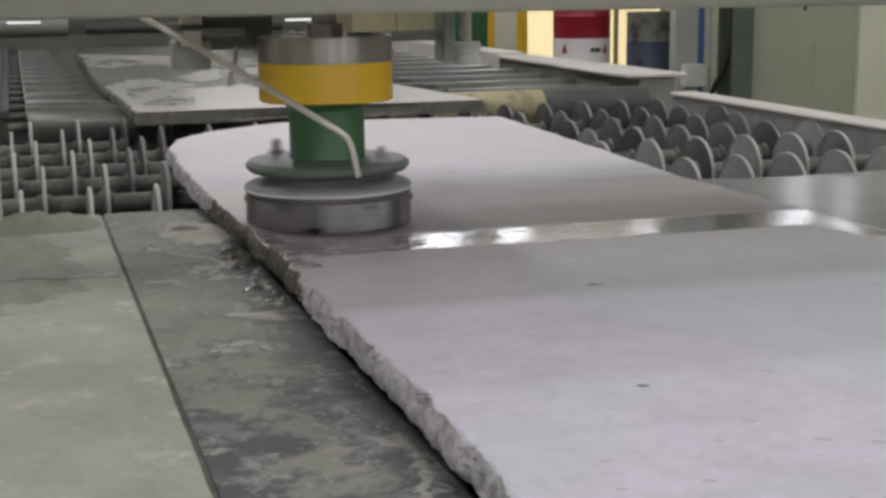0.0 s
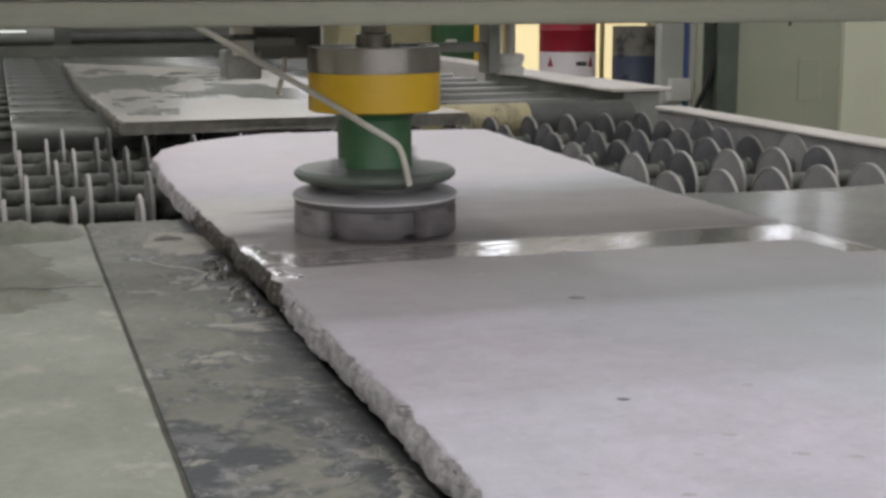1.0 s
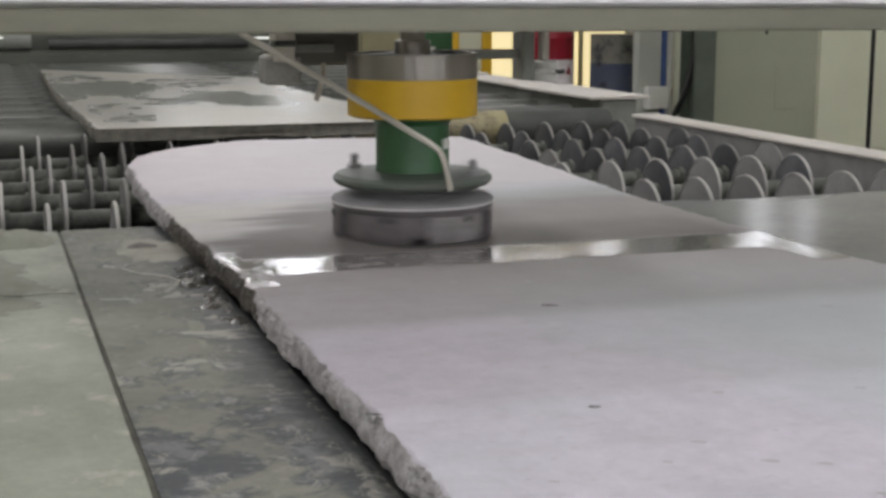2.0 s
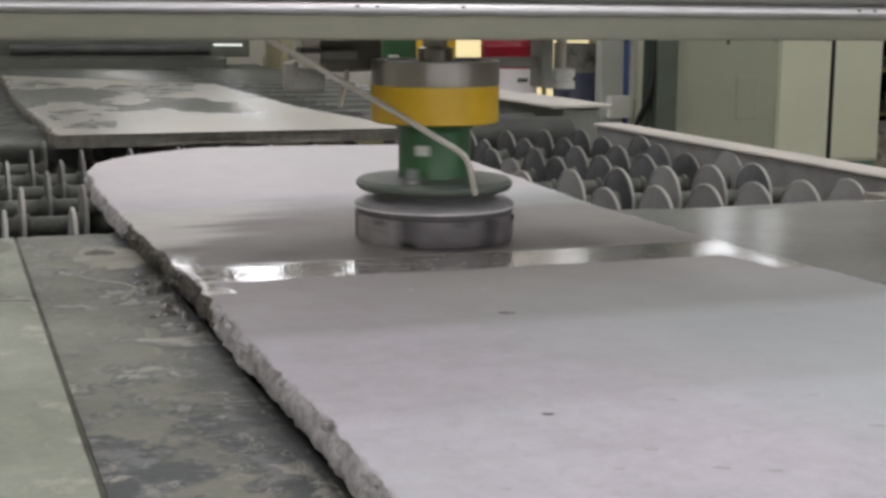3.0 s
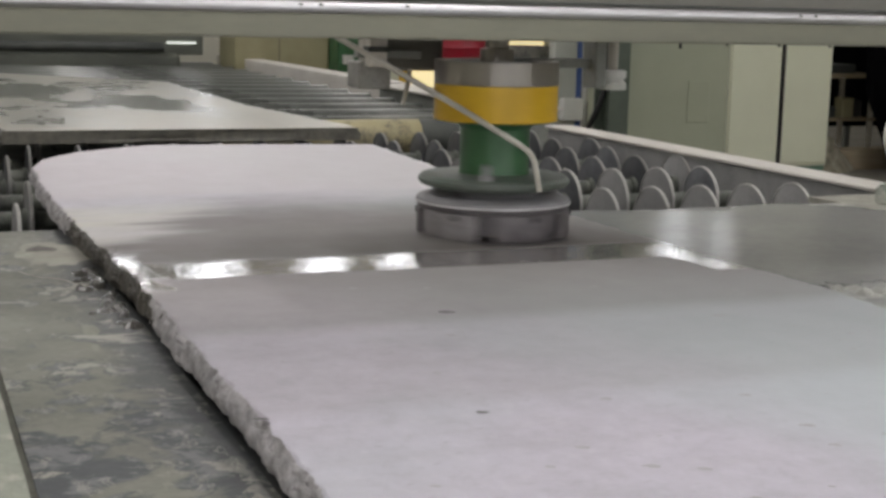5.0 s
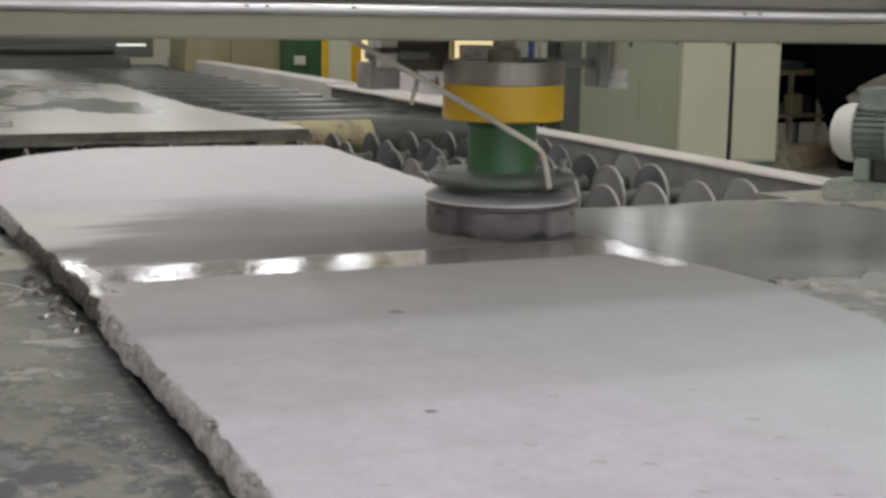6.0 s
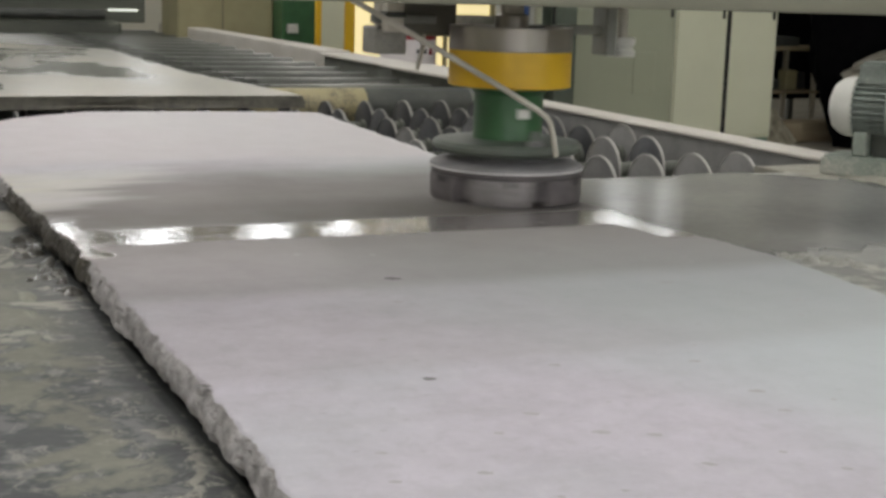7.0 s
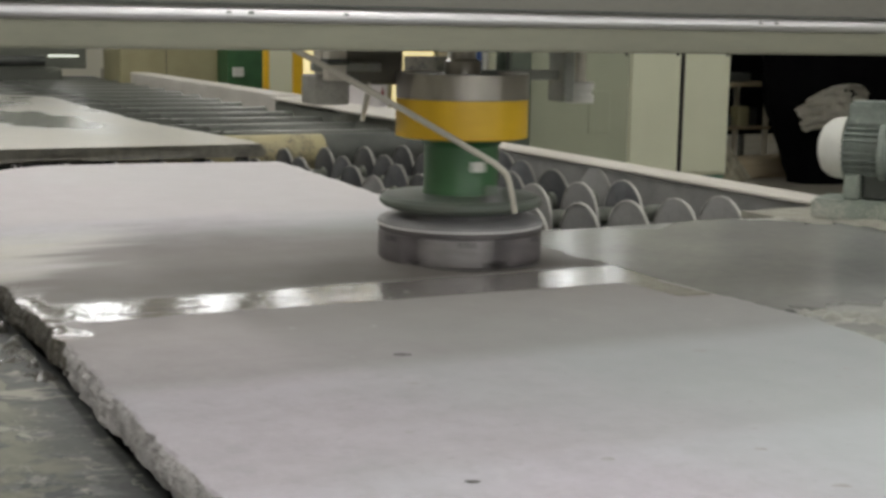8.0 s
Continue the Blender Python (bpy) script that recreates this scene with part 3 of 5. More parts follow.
ALONG_X = pose(0, 0, 0, 0, 90, 0)


# ---- the hall ----
X0, X1, Y0, Y1, ZC = HALL
tagged(obj("floor", box(X0, X1, Y0, Y1, -0.2, 0.0, 0), M_FLOOR), "stained grey-brown concrete factory floor", kind="structure")
tagged(obj("ceiling", box(X0, X1, Y0, Y1, ZC, ZC + 0.2, 0), M_CEIL), "pale sheet ceiling of the hall", kind="structure")
tagged(obj("wall_west", box(X0 - 0.2, X0, Y0, Y1, 0, ZC, 0), M_WALL), "cream painted factory wall", kind="structure")
tagged(obj("wall_east", box(X1, X1 + 0.2, Y0, Y1, 0, ZC, 0), M_WALL), "cream painted factory wall", kind="structure")


def window_wall(name, ya, yb, z0, z1, openings, glass):
    """A wall with a row of window openings, and a glazed window in each."""
    bm = box(X0, X1, ya, yb, 0, z0, 0)
    box(X0, X1, ya, yb, z1, ZC, 0, bm=bm)
    edges = [X0] + [v for x, wide in openings for v in (x - wide / 2, x + wide / 2)] + [X1]
    for a, b in zip(edges[::2], edges[1::2]):
        box(a, b, ya, yb, z0, z1, 0, bm=bm)
    tagged(obj(name, bm, M_WALL), "cream painted wall with a row of high windows", kind="structure")
    for i, (x, wide) in enumerate(openings):
        w = empty(f"{name.replace('wall', 'window')}_{i + 1}", pose(x, (ya + yb) / 2, z0))
        tagged(w, "bright daylit window high in the wall", "window", kind="structure")
        h, a = z1 - z0, wide / 2
        part("pane", box(-a, a, -0.01, 0.01, 0, h, 0), glass, w)
        for k in (-1, 0, 1):
            part("mullion", box(k * (a - 0.03) - 0.03, k * (a - 0.03) + 0.03, -0.05, 0.05, 0, h, 0), M_GREY, w)
        part("transom", box(-a, a, -0.045, 0.045, h / 2 - 0.03, h / 2 + 0.03, 0), M_GREY, w)


window_wall("wall_north", Y1, Y1 + 0.2, 3.5, 5.6, [(-5.6, 0.6), (-3.5, 0.6), (-1.4, 0.6), (0.8, 0.6), (3.35, 0.7), (5.12, 0.72), (7.10, 0.62), (8.50, 0.42), (11.05, 0.3), (14.3, 0.5), (15.35, 0.4)], M_PANE_SKY)
window_wall("wall_south", Y0 - 0.2, Y0, 2.2, 4.6, [(x, 3.2) for x in (-4.0, 0.5, 5.0, 9.5)], M_PANE)

fixture = empty("ceiling_light", pose(LAMP_SPOTS[0][0], LAMP_SPOTS[0][1], ZC))
tagged(fixture, "long white fluorescent batten hung under the ceiling", "ceiling light", "ceiling lights")
part("housing", box(-0.2, 0.2, -1.55, 1.55, -0.56, -0.48, 0.01), M_WHITE, fixture)
for s in (-0.1, 0.1):
    part("tube", tube([(s, -1.5, -0.6), (s, 1.5, -0.6)], 0.02), M_TUBE, fixture)
for s in (-1.2, 1.2):
    part("hanger", tube([(0, s, -0.5), (0, s, 0.0)], 0.01), M_GREY, fixture)
for lx, ly in LAMP_SPOTS[1:]:
    copy_thing(fixture, pose(lx, ly, ZC))

# ---- the stone slab under the polishing head ----
SLAB_TOP, SLAB_BOTTOM, TABLE = 0.95, 0.888, 0.88


def lerp(table, v):
    a, b = [p[0] for p in table], [p[1] for p in table]
    return float(np.interp(v, a, b))


LEFT_EDGE = [(0.8, 0.535), (2.0, 0.545), (2.3, 0.557), (2.6, 0.556), (3.0, 0.553), (3.5, 0.556), (4.07, 0.54), (4.6, 0.525), (5.06, 0.517), (5.6, 0.52), (5.99, 0.538)]
RIGHT_EDGE = [(0.8, 2.12), (2.5, 2.14), (3.15, 2.19), (3.6, 2.15), (4.67, 2.125), (5.25, 2.165), (6.0, 2.215), (6.95, 2.265)]
BACK_EDGE = [(0.50, 5.95), (0.54, 6.2), (0.60, 6.5), (0.75, 6.78), (1.1, 7.08), (1.6, 7.05), (2.265, 6.94)]


def slab_mesh(front, back, left, right, top, bottom, nx, ny, rag, seed):
    """A sawn plate with ragged, broken sides: (top faces, side faces)."""
    bm = bmesh.new()
    rows = []
    us = [0, 0.0035] + [0.012 + 0.976 * i / (nx - 4) for i in range(nx - 3)] + [0.9965, 1]
    for j in range(ny + 1):
        v = j / ny if j < ny else 1
        row = []
        for i in range(nx + 1):
            u = us[i]
            xm = left(front) * (1 - u) + right(front) * u
            y = front + (back(xm) - front) * v
            a, b = left(y), right(y)
            a += rag * fbm(y * 5, seed) + 0.35 * rag * fbm(y * 28, seed + 3)
            b += rag * fbm(y * 5, seed + 7) + 0.35 * rag * fbm(y * 28, seed + 9)
            y2 = y + (rag * 0.6 * fbm(xm * 6, seed + 5) if v == 1 else 0)
            drop = 0.0
            if i in (0, nx) or j == ny:
                drop = max(0.0, 0.35 * rag + 0.6 * rag * fbm(y * 14, seed + 11 + i)) * 0.6
            row.append(bm.verts.new((a + (b - a) * u, y2, top - drop)))
        rows.append(row)
    for j in range(ny):
        for i in range(nx):
            bm.faces.new((rows[j][i], rows[j][i + 1], rows[j + 1][i + 1], rows[j + 1][i]))
    ring = [rows[j][0] for j in range(ny, -1, -1)] + rows[0][1:] + [rows[j][nx] for j in range(1, ny + 1)] + rows[ny][nx - 1:0:-1]
    centre = Vector(((left(front) + right(front)) / 2, 0, 0))
    levels, last = 7, ring
    side = []
    for k in range(1, levels + 1):
        f = k / levels
        now = []
        for q in ring:
            p = q.co
            out = Vector((-1 if p.x < centre.x else 1, 0, 0)) if abs(p.x - centre.x) > 0.5 else Vector((0, 1, 0))
            push = f * 0.8 * rag * fbm(p.y * 5 + f * 1.2, p.x * 4, f * 1.0 + seed, 2) + 0.55 * rag * abs(fbm(p.y * 17 + f * 2.5, p.x * 12, f * 2.5 + seed, 2)) + 0.42 * rag * fbm(p.y * 46, p.x * 40, f * 5 + seed, 3)
            bulge = rag * 0.75 * math.sin(f * 2.4) - rag * 0.5 * max(0.0, f - 0.6)
            z = p.z + (bottom - p.z) * f + (0.004 * fbm(p.y * 30, f * 9, seed) if k < levels else 0)
            now.append(bm.verts.new((p.x + out.x * (push + bulge), p.y + out.y * (push + bulge), z)))
        n = len(ring)
        for i in range(n):
            side.append(bm.faces.new((last[i], now[i], now[(i + 1) % n], last[(i + 1) % n])))
        last = now
    side.append(bm.faces.new(last))
    for f in side:
        c = f.calc_center_median()
        f.material_index = 2 if 3.40 + 0.16 * fbm(c.z * 40, c.y * 9) < c.y < 4.75 + 0.25 * fbm(c.z * 30, c.y * 7) and c.x < 1.2 else 1
    return bm


def slab(name, bm, m_top, m_side, label):
    ob = obj(name, bm, m_top, 24)
    ob.data.materials.append(m_side)
    ob.data.materials.append(M_WETEDGE)
    return tagged(ob, label, "stone slab")


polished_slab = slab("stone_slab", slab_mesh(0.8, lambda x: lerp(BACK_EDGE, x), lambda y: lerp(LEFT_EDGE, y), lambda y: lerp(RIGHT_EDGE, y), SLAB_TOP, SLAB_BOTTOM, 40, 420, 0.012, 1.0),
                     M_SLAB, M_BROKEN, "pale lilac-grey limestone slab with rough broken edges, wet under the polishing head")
rear_slab = slab("stone_slab", slab_mesh(7.83, lambda x: 14.6 - 1.0 * (x - 0.5), lambda y: 0.53 + 0.02 * math.sin(y), lambda y: 2.47 - 0.19 * min(1.0, max(0.0, (y - 8.1) / 1.6)), 0.957, 0.887, 24, 260, 0.016, 5.0),
                 M_SLAB2, M_BROKEN_DARK, "second limestone slab with wet patches lying on the roller conveyor")

rng = random.Random(4)
FLECKS = [(1.153, 3.123, 0.020), (0.917, 2.36, 0.011), (0.553, 2.43, 0.012)]
FAINT = [(1.16, 2.375, 0.011), (0.992, 2.135, 0.012), (0.812, 1.915, 0.010), (1.123, 1.849, 0.011), (1.05, 2.02, 0.012), (1.12, 1.986, 0.011), (1.408, 2.13, 0.013), (0.902, 2.063, 0.008),
         (1.386, 2.026, 0.010), (0.939, 2.627, 0.009), (1.078, 2.906, 0.012), (1.738, 2.925, 0.014), (1.414, 2.323, 0.010)]
FAINT += [(rng.uniform(0.62, 2.05), rng.uniform(1.6, 3.5), rng.uniform(0.004, 0.009)) for _ in range(34)]
for k, (fx, fy, fr) in enumerate(FLECKS + FAINT):
    bm = bmesh.new()
    vs = [bm.verts.new((fx + fr * (1 + 0.5 * fbm(math.cos(a) * 2, math.sin(a) * 2, fx * 9)) * math.cos(a), fy + 0.7 * fr * (1 + 0.5 * fbm(math.cos(a) * 2, math.sin(a) * 2, fy * 9)) * math.sin(a) - 0.3 * fr * math.cos(a), SLAB_TOP + 0.0006)) for a in (q * math.tau / 14 for q in range(14))]
    bm.faces.new(vs)
    part("fleck", bm, M_FLECK if k < len(FLECKS) else M_FLECK_PALE, polished_slab, smooth=None)


# ---- the table ----
def crusted(x0, x1, y0, y1, z, thick, nx, ny, amp, freq, seed, ragged=0.0):
    """A thick plate whose top carries an uneven crust."""
    bm = bmesh.new()
    top, low = [], []
    for j in range(ny + 1):
        for i in range(nx + 1):
            x, y = x0 + (x1 - x0) * i / nx, y0 + (y1 - y0) * j / ny
            if j == ny:
                y += ragged * fbm(x * 6, seed)
            h = amp * (fbm(x * freq, y * freq, seed) + 0.4 * fbm(x * freq * 5, y * freq * 5, seed))
            top.append(bm.verts.new((x, y, z + h)))
    w = nx + 1
    for j in range(ny):
        for i in range(nx):
            bm.faces.new((top[j * w + i], top[j * w + i + 1], top[(j + 1) * w + i + 1], top[(j + 1) * w + i]))
    ring = [top[i] for i in range(w)] + [top[j * w + nx] for j in range(1, ny + 1)] + [top[ny * w + i] for i in range(nx - 1, -1, -1)] + [top[j * w] for j in range(ny - 1, 0, -1)]
    low = [bm.verts.new((v.co.x, v.co.y, z - thick)) for v in ring]
    n = len(ring)
    for i in range(n):
        bm.faces.new((ring[i], low[i], low[(i + 1) % n], ring[(i + 1) % n]))
    bm.faces.new(low)
    return bm


END = 4.96
table = empty("polishing_table", pose(0, 0, 0))
tagged(table, "steel polishing table crusted with dried stone slurry", "machine table")
part("plate", crusted(-1.6, 0.181, 0.70, END - 0.05, TABLE + 0.006, 0.03, 60, 180, 0.0045, 5.0, 2.0, 0.03), M_LEFT, table, "grey-beige plate crusted with dried slurry", 60)
part("plate", crusted(0.194, 0.541, 0.70, END, TABLE, 0.03, 16, 200, 0.002, 5.0, 6.0), M_WASHED, table, "dark wet steel plate with slurry streaks", 60)
part("plate", crusted(2.02, 3.62, 0.70, END, TABLE, 0.03, 60, 180, 0.003, 2.0, 9.0), M_PLATE_PALE, table, "steel plate caked with pale slurry", 60)
part("seam", box(0.176, 0.198, 0.70, END - 0.02, TABLE - 0.03, TABLE - 0.004, 0), M_SEAM, table, "dirty filled seam")
part("belt", box(0.73, 2.01, 0.70, END - 0.05, TABLE - 0.03, SLAB_BOTTOM - 0.001, 0.003), M_BELT, table, "black rubber conveyor belt")
# bed coloured black, so the slit under the slab's edge looks shaded
part("bed", box(-1.55, 4.8, 0.74, END - 0.06, 0.62, TABLE - 0.034, 0.01), M_BELT, table)
part("plate", crusted(3.625, 4.9, 0.70, 5.2, TABLE - 0.002, 0.03, 40, 120, 0.004, 3.0, 14.0, 0.02), M_CRUST, table, "outer plate caked with pale dried slurry", 60)
for lx in (-1.3, 1.0, 3.2, 4.7):
    for ly in (1.0, 2.7, 4.5):
        part("leg", box(lx - 0.08, lx + 0.08, ly - 0.08, ly + 0.08, 0, 0.622, 0.006), M_DARK, table)


def blob(cx, cy, z, rx, ry, h, seed, n=26, m=6):
    """A low uneven mound lying on z."""
    bm = bmesh.new()
    rings = []
    for k in range(m):
        f = 1 - k / m
        rings.append([bm.verts.new((cx + rx * f * (1 + 0.3 * fbm(math.cos(a) * 1.6, math.sin(a) * 1.6, seed)) * math.cos(a), cy + ry * f * (1 + 0.3 * fbm(math.cos(a) * 1.6, math.sin(a) * 1.6, seed)) * math.sin(a),
                                    z + h * (1 - f * f) * (1 + 0.4 * fbm(math.cos(a) * 3 * f, math.sin(a) * 3 * f, seed + 4)))) for a in (i * math.tau / n for i in range(n))])
    tip = bm.verts.new((cx, cy, z + h))
    for p, q in zip(rings, rings[1:]):
        for i in range(n):
            bm.faces.new((p[i], p[(i + 1) % n], q[(i + 1) % n], q[i]))
    for i in range(n):
        bm.faces.new((rings[-1][i], rings[-1][(i + 1) % n], tip))
    bm.faces.new(rings[0][::-1])
    return bm


tagged(obj("slurry_patch", blob(0.44, 4.5, TABLE - 0.002, 0.14, 0.22, 0.008, 2.0), M_CRUST, 60), "pale dried slurry patch on the table end", "slurry")
tagged(obj("stone_scrap", blob(0.41, 4.55, TABLE + 0.003, 0.05, 0.035, 0.014, 5.0, 14, 3), M_SCRAP, 40), "dark flat scrap of stone on the table", "stone scrap")
tagged(obj("dried_slurry", blob(-0.02, 4.72, TABLE + 0.002, 0.22, 0.13, 0.05, 8.0), M_MUD, 60), "low heap of dried slurry at the table end", "slurry")
tagged(obj("dried_slurry", blob(-0.13, 4.15, TABLE + 0.003, 0.28, 0.66, 0.010, 17.0, 60, 5), M_MUD, 60), "thin cracked sheet of dried slurry on the plate", "slurry")
for sx, sy, rx, ry, sd in ((0.415, 3.46, 0.028, 0.09, 1.0), (0.40, 3.30, 0.018, 0.05, 3.0)):
    tagged(obj("slurry_patch", blob(sx, sy, TABLE - 0.003, rx, ry, 0.005, sd), M_MUD, 60), "thin pale slurry patch dried on the steel plate", "slurry")

for k in range(34):
    sy = rng.uniform(3.45, 4.2)
    sx = 0.535 - abs(rng.gauss(0, 0.035)) - 0.03 * (sy - 3.5)
    r = rng.uniform(0.010, 0.026)
    tagged(obj("stone_debris", blob(sx, sy, TABLE - 0.001, r, r * rng.uniform(0.8, 1.5), r * rng.uniform(0.5, 0.9), 60.0 + k, 12, 4), M_WETSTONE, 40), "wet lump of broken stone and slurry beside the slab", "stone debris", "stone debris")
for pts in ([(0.32, 4.22), (0.36, 4.13), (0.42, 4.07), (0.46, 3.97), (0.49, 3.90)],):
    line = bmesh.new()
    for p, q in zip(bend([(x, y, 0) for x, y in pts], 7), bend([(x, y, 0) for x, y in pts], 7)[1:]):
        w = 0.0022 + 0.002 * abs(fbm(p.x * 40, p.y * 40))
        line.faces.new([line.verts.new((v.x + d, v.y, TABLE + 0.0032 + 0.002 * (d == 0))) for v, d in ((p, -w), (q, -w), (q, 0), (p, 0))])
        line.faces.new([line.verts.new((v.x + d, v.y, TABLE + 0.0032 + 0.002 * (d == 0))) for v, d in ((p, 0), (q, 0), (q, w), (p, w))])
    bmesh.ops.remove_doubles(line, verts=line.verts[:], dist=0.0005)
    tagged(obj("foam_line", line, M_FOAM, 60), "thin pale line of slurry foam on the wet plate", "slurry", "foam lines")
for pts in ([(-0.22, 3.93), (-0.12, 3.88), (-0.05, 3.90), (0.03, 3.86), (0.11, 3.87), (0.17, 3.85)], [(-0.3, 3.97), (-0.24, 3.95), (-0.2, 3.93)]):
    bm = bmesh.new()
    path = bend([(x, y, TABLE + 0.0145) for x, y in pts], 5)
    edge = [(bm.verts.new(v + Vector((0, h, 0))), bm.verts.new(v - Vector((0, h, 0)))) for v, h in ((v, 0.002 + 0.010 * abs(fbm(v.x * 25, 1.0))) for v in path)]
    for (a, b), (c, d) in zip(edge, edge[1:]):
        bm.faces.new((a, b, d, c))
    part("crack", bm, M_GROOVE, table, "dark crack in the dried crust", None)

tagged(obj("table_post", box(-0.21, -0.118, 4.70, 4.78, TABLE, 1.27, 0.006), M_RAIL), "pale painted upright post on the table end", "post")

# the pool on the right-hand plate
def pool_edge(a):
    x, y = 2.88 + 0.83 * math.copysign(abs(math.cos(a)) ** 0.6, math.cos(a)), 4.20 + 0.76 * math.copysign(abs(math.sin(a)) ** 0.6, math.sin(a))
    x += 0.16 * fbm(x * 2.6, y * 2.6, 3.0) + (0.10 * (3.9 - y) if y < 3.9 else 0.0)
    return min(x, 3.76) + 0.015 * fbm(x * 20, y * 20, 4.0), min(y + 0.16 * fbm(x * 3.2, y * 2.6, 7.0) + 0.02 * fbm(x * 16, y * 16, 2.0), END - 0.01)


bm = bmesh.new()
ring = [pool_edge(k * math.tau / 160) for k in range(160)]
up = [bm.verts.new((x, y, TABLE + 0.0068)) for x, y in ring]
dn = [bm.verts.new((2.88 + (x - 2.88) * 1.004, min(4.20 + (y - 4.20) * 1.004, END - 0.004), TABLE - 0.004)) for x, y in ring]
bm.faces.new(up)
bm.faces.new(dn[::-1])
for k in range(160):
    bm.faces.new((up[k], dn[k], dn[(k + 1) % 160], up[(k + 1) % 160]))
tagged(obj("slurry_pool", bm, M_POOL), "shallow pool of grey slurry water on the steel plate", "water")

for k in range(26):
    sx, sy = 2.36 + 0.022 * k + rng.uniform(-0.05, 0.08), 3.42 - 0.018 * k + rng.uniform(-0.06, 0.06)
    tagged(obj("slurry_crumb", blob(sx, sy, TABLE - 0.002, rng.uniform(0.012, 0.035), rng.uniform(0.012, 0.03), rng.uniform(0.012, 0.02), 30.0 + k, 14, 4), M_CRUMB, 60), "pale crumb of caked slurry at the edge of the pool", "slurry", "slurry crumbs")
tagged(obj("slurry_ridge", blob(3.86, 4.45, TABLE - 0.002, 0.09, 0.45, 0.018, 41.0, 40, 5), M_CRUST, 60), "pale ridge of dried slurry along the plate edge", "slurry")

# ---- the disc roller conveyor ----
DISC_Z, DISC_R = 0.722, 0.163
disc_me = lathe([(0.0, -0.006), (DISC_R - 0.004, -0.006), (DISC_R, -0.003), (DISC_R, 0.003), (DISC_R - 0.004, 0.006), (0.0, 0.006)], 40, ALONG_X)
rim_me = lathe([(DISC_R - 0.002, -0.008), (DISC_R + 0.003, -0.006), (DISC_R + 0.003, 0.006), (DISC_R - 0.002, 0.008)], 40, ALONG_X)
hub_me = lathe([(0.0, -0.03), (0.052, -0.03), (0.052, 0.03), (0.0, 0.03)], 20, ALONG_X)
mesh_of = {}
for nm, b, mt in (("disc", disc_me, M_DISC), ("dusty_disc", disc_me.copy(), M_DISC_DUSTY), ("rim", rim_me, M_RIM), ("dull_rim", rim_me.copy(), M_RIM_SHADED), ("hub", hub_me, M_SHAFT)):
    o = obj(nm, b, mt, 40)
    mesh_of[nm] = o.data
    bpy.data.objects.remove(o)
for r, (ry, x0, dx) in enumerate(((5.56, -0.06, 0.2415), (6.24, 0.03, 0.2475), (6.78, -0.08, 0.25), (7.26, 0.02, 0.249), (7.76, -0.09, 0.25), (8.28, 0.01, 0.25))):
    roller = empty("disc_roller", pose(0, ry, DISC_Z))
    tagged(roller, "grey steel shaft carrying thin upright conveyor discs", "disc roller", "disc rollers")
    part("shaft", tube([(-0.35, 0, 0), (4.0, 0, 0)], 0.04, 14), M_RIM if r == 0 else M_SHAFT, roller)
    k = 0
    while x0 + dx * k < 3.95:
        d = new("disc", mesh_of["dusty_disc" if r == 0 or (r == 1 and k % 3) or (r == 2 and k % 5 == 1) else "disc"])
        d.parent, d.matrix_basis = roller, pose(x0 + dx * k, 0, 0)
        for nm in ("rim", "hub"):
            e = new(nm, mesh_of["dull_rim" if nm == "rim" and r > 1 and x0 + dx * k > 0.4 else nm])
            e.parent = d
        k += 1
pit = empty("conveyor", pose(0, 0, 0))
tagged(pit, "conveyor frame with a pale painted side rail", "conveyor")
part("side_rail", box(4.05, 4.20, 5.25, 8.65, 0.60, 0.868, 0.006), M_DISC_DUSTY, pit, "grey dirty side rail")
# cap in a paler tone than the side below it
part("rail_cap", box(4.04, 4.23, 5.22, 8.68, 0.869, 0.89, 0.006), M_RAIL, pit, "pale rail cap")
part("side_rail", box(-0.5, -0.36, 5.1, 8.7, 0.5, 0.80, 0.008), M_DARK, pit, "dark side rail")
part("tray", box(-0.5, 4.2, 5.02, 8.75, 0.30, 0.34, 0.004), M_GROOVE, pit, "dark wet catch tray")
part("end_plate", box(-0.5, 4.2, 5.02, 5.06, 0.34, 0.70, 0.003), M_DARK, pit)
for lx in (-0.43, 4.12):
    for ly in (5.3, 8.5):
        part("leg", box(lx - 0.06, lx + 0.06, ly - 0.06, ly + 0.06, 0, 0.61 if lx > 0 else 0.51, 0.005), M_DARK, pit)

# ---- the far roller conveyor ----
far = empty("conveyor", pose(0, 0, 0))
tagged(far, "roller conveyor frame with dusty pale side beams", "conveyor")
part("side_beam", box(4.08, 4.36, 9.25, 12.2, 0.58, 0.945, 0.01), M_GREY, far, "dusty grey side beam")
part("beam_cap", box(4.02, 4.38, 10.65, 12.2, 0.946, 0.968, 0.004), M_RAIL, far, "pale cap plate")
part("side_beam", box(4.10, 4.34, 12.23, 19.0, 0.58, 0.985, 0.01), M_RAIL, far, "pale worn side beam")
part("cover_plate", box(3.98, 4.44, 9.22, 10.6, 0.947, 0.97, 0.004), M_RAIL, far)
part("side_beam", box(-0.36, -0.16, 8.9, 19.0, 0.5, 0.90, 0.01), M_DARK, far, "dark green side beam")
part("tray", box(-0.15, 4.07, 8.9, 19.0, 0.42, 0.46, 0.004), M_GROOVE, far)
for lx in (-0.26, 4.2):
    for ly in (9.4, 12.5, 15.5, 18.7):
        part("leg", box(lx - 0.07, lx + 0.07, ly - 0.07, ly + 0.07, 0, 0.59 if lx > 0 else 0.51, 0.005), M_DARK, far)
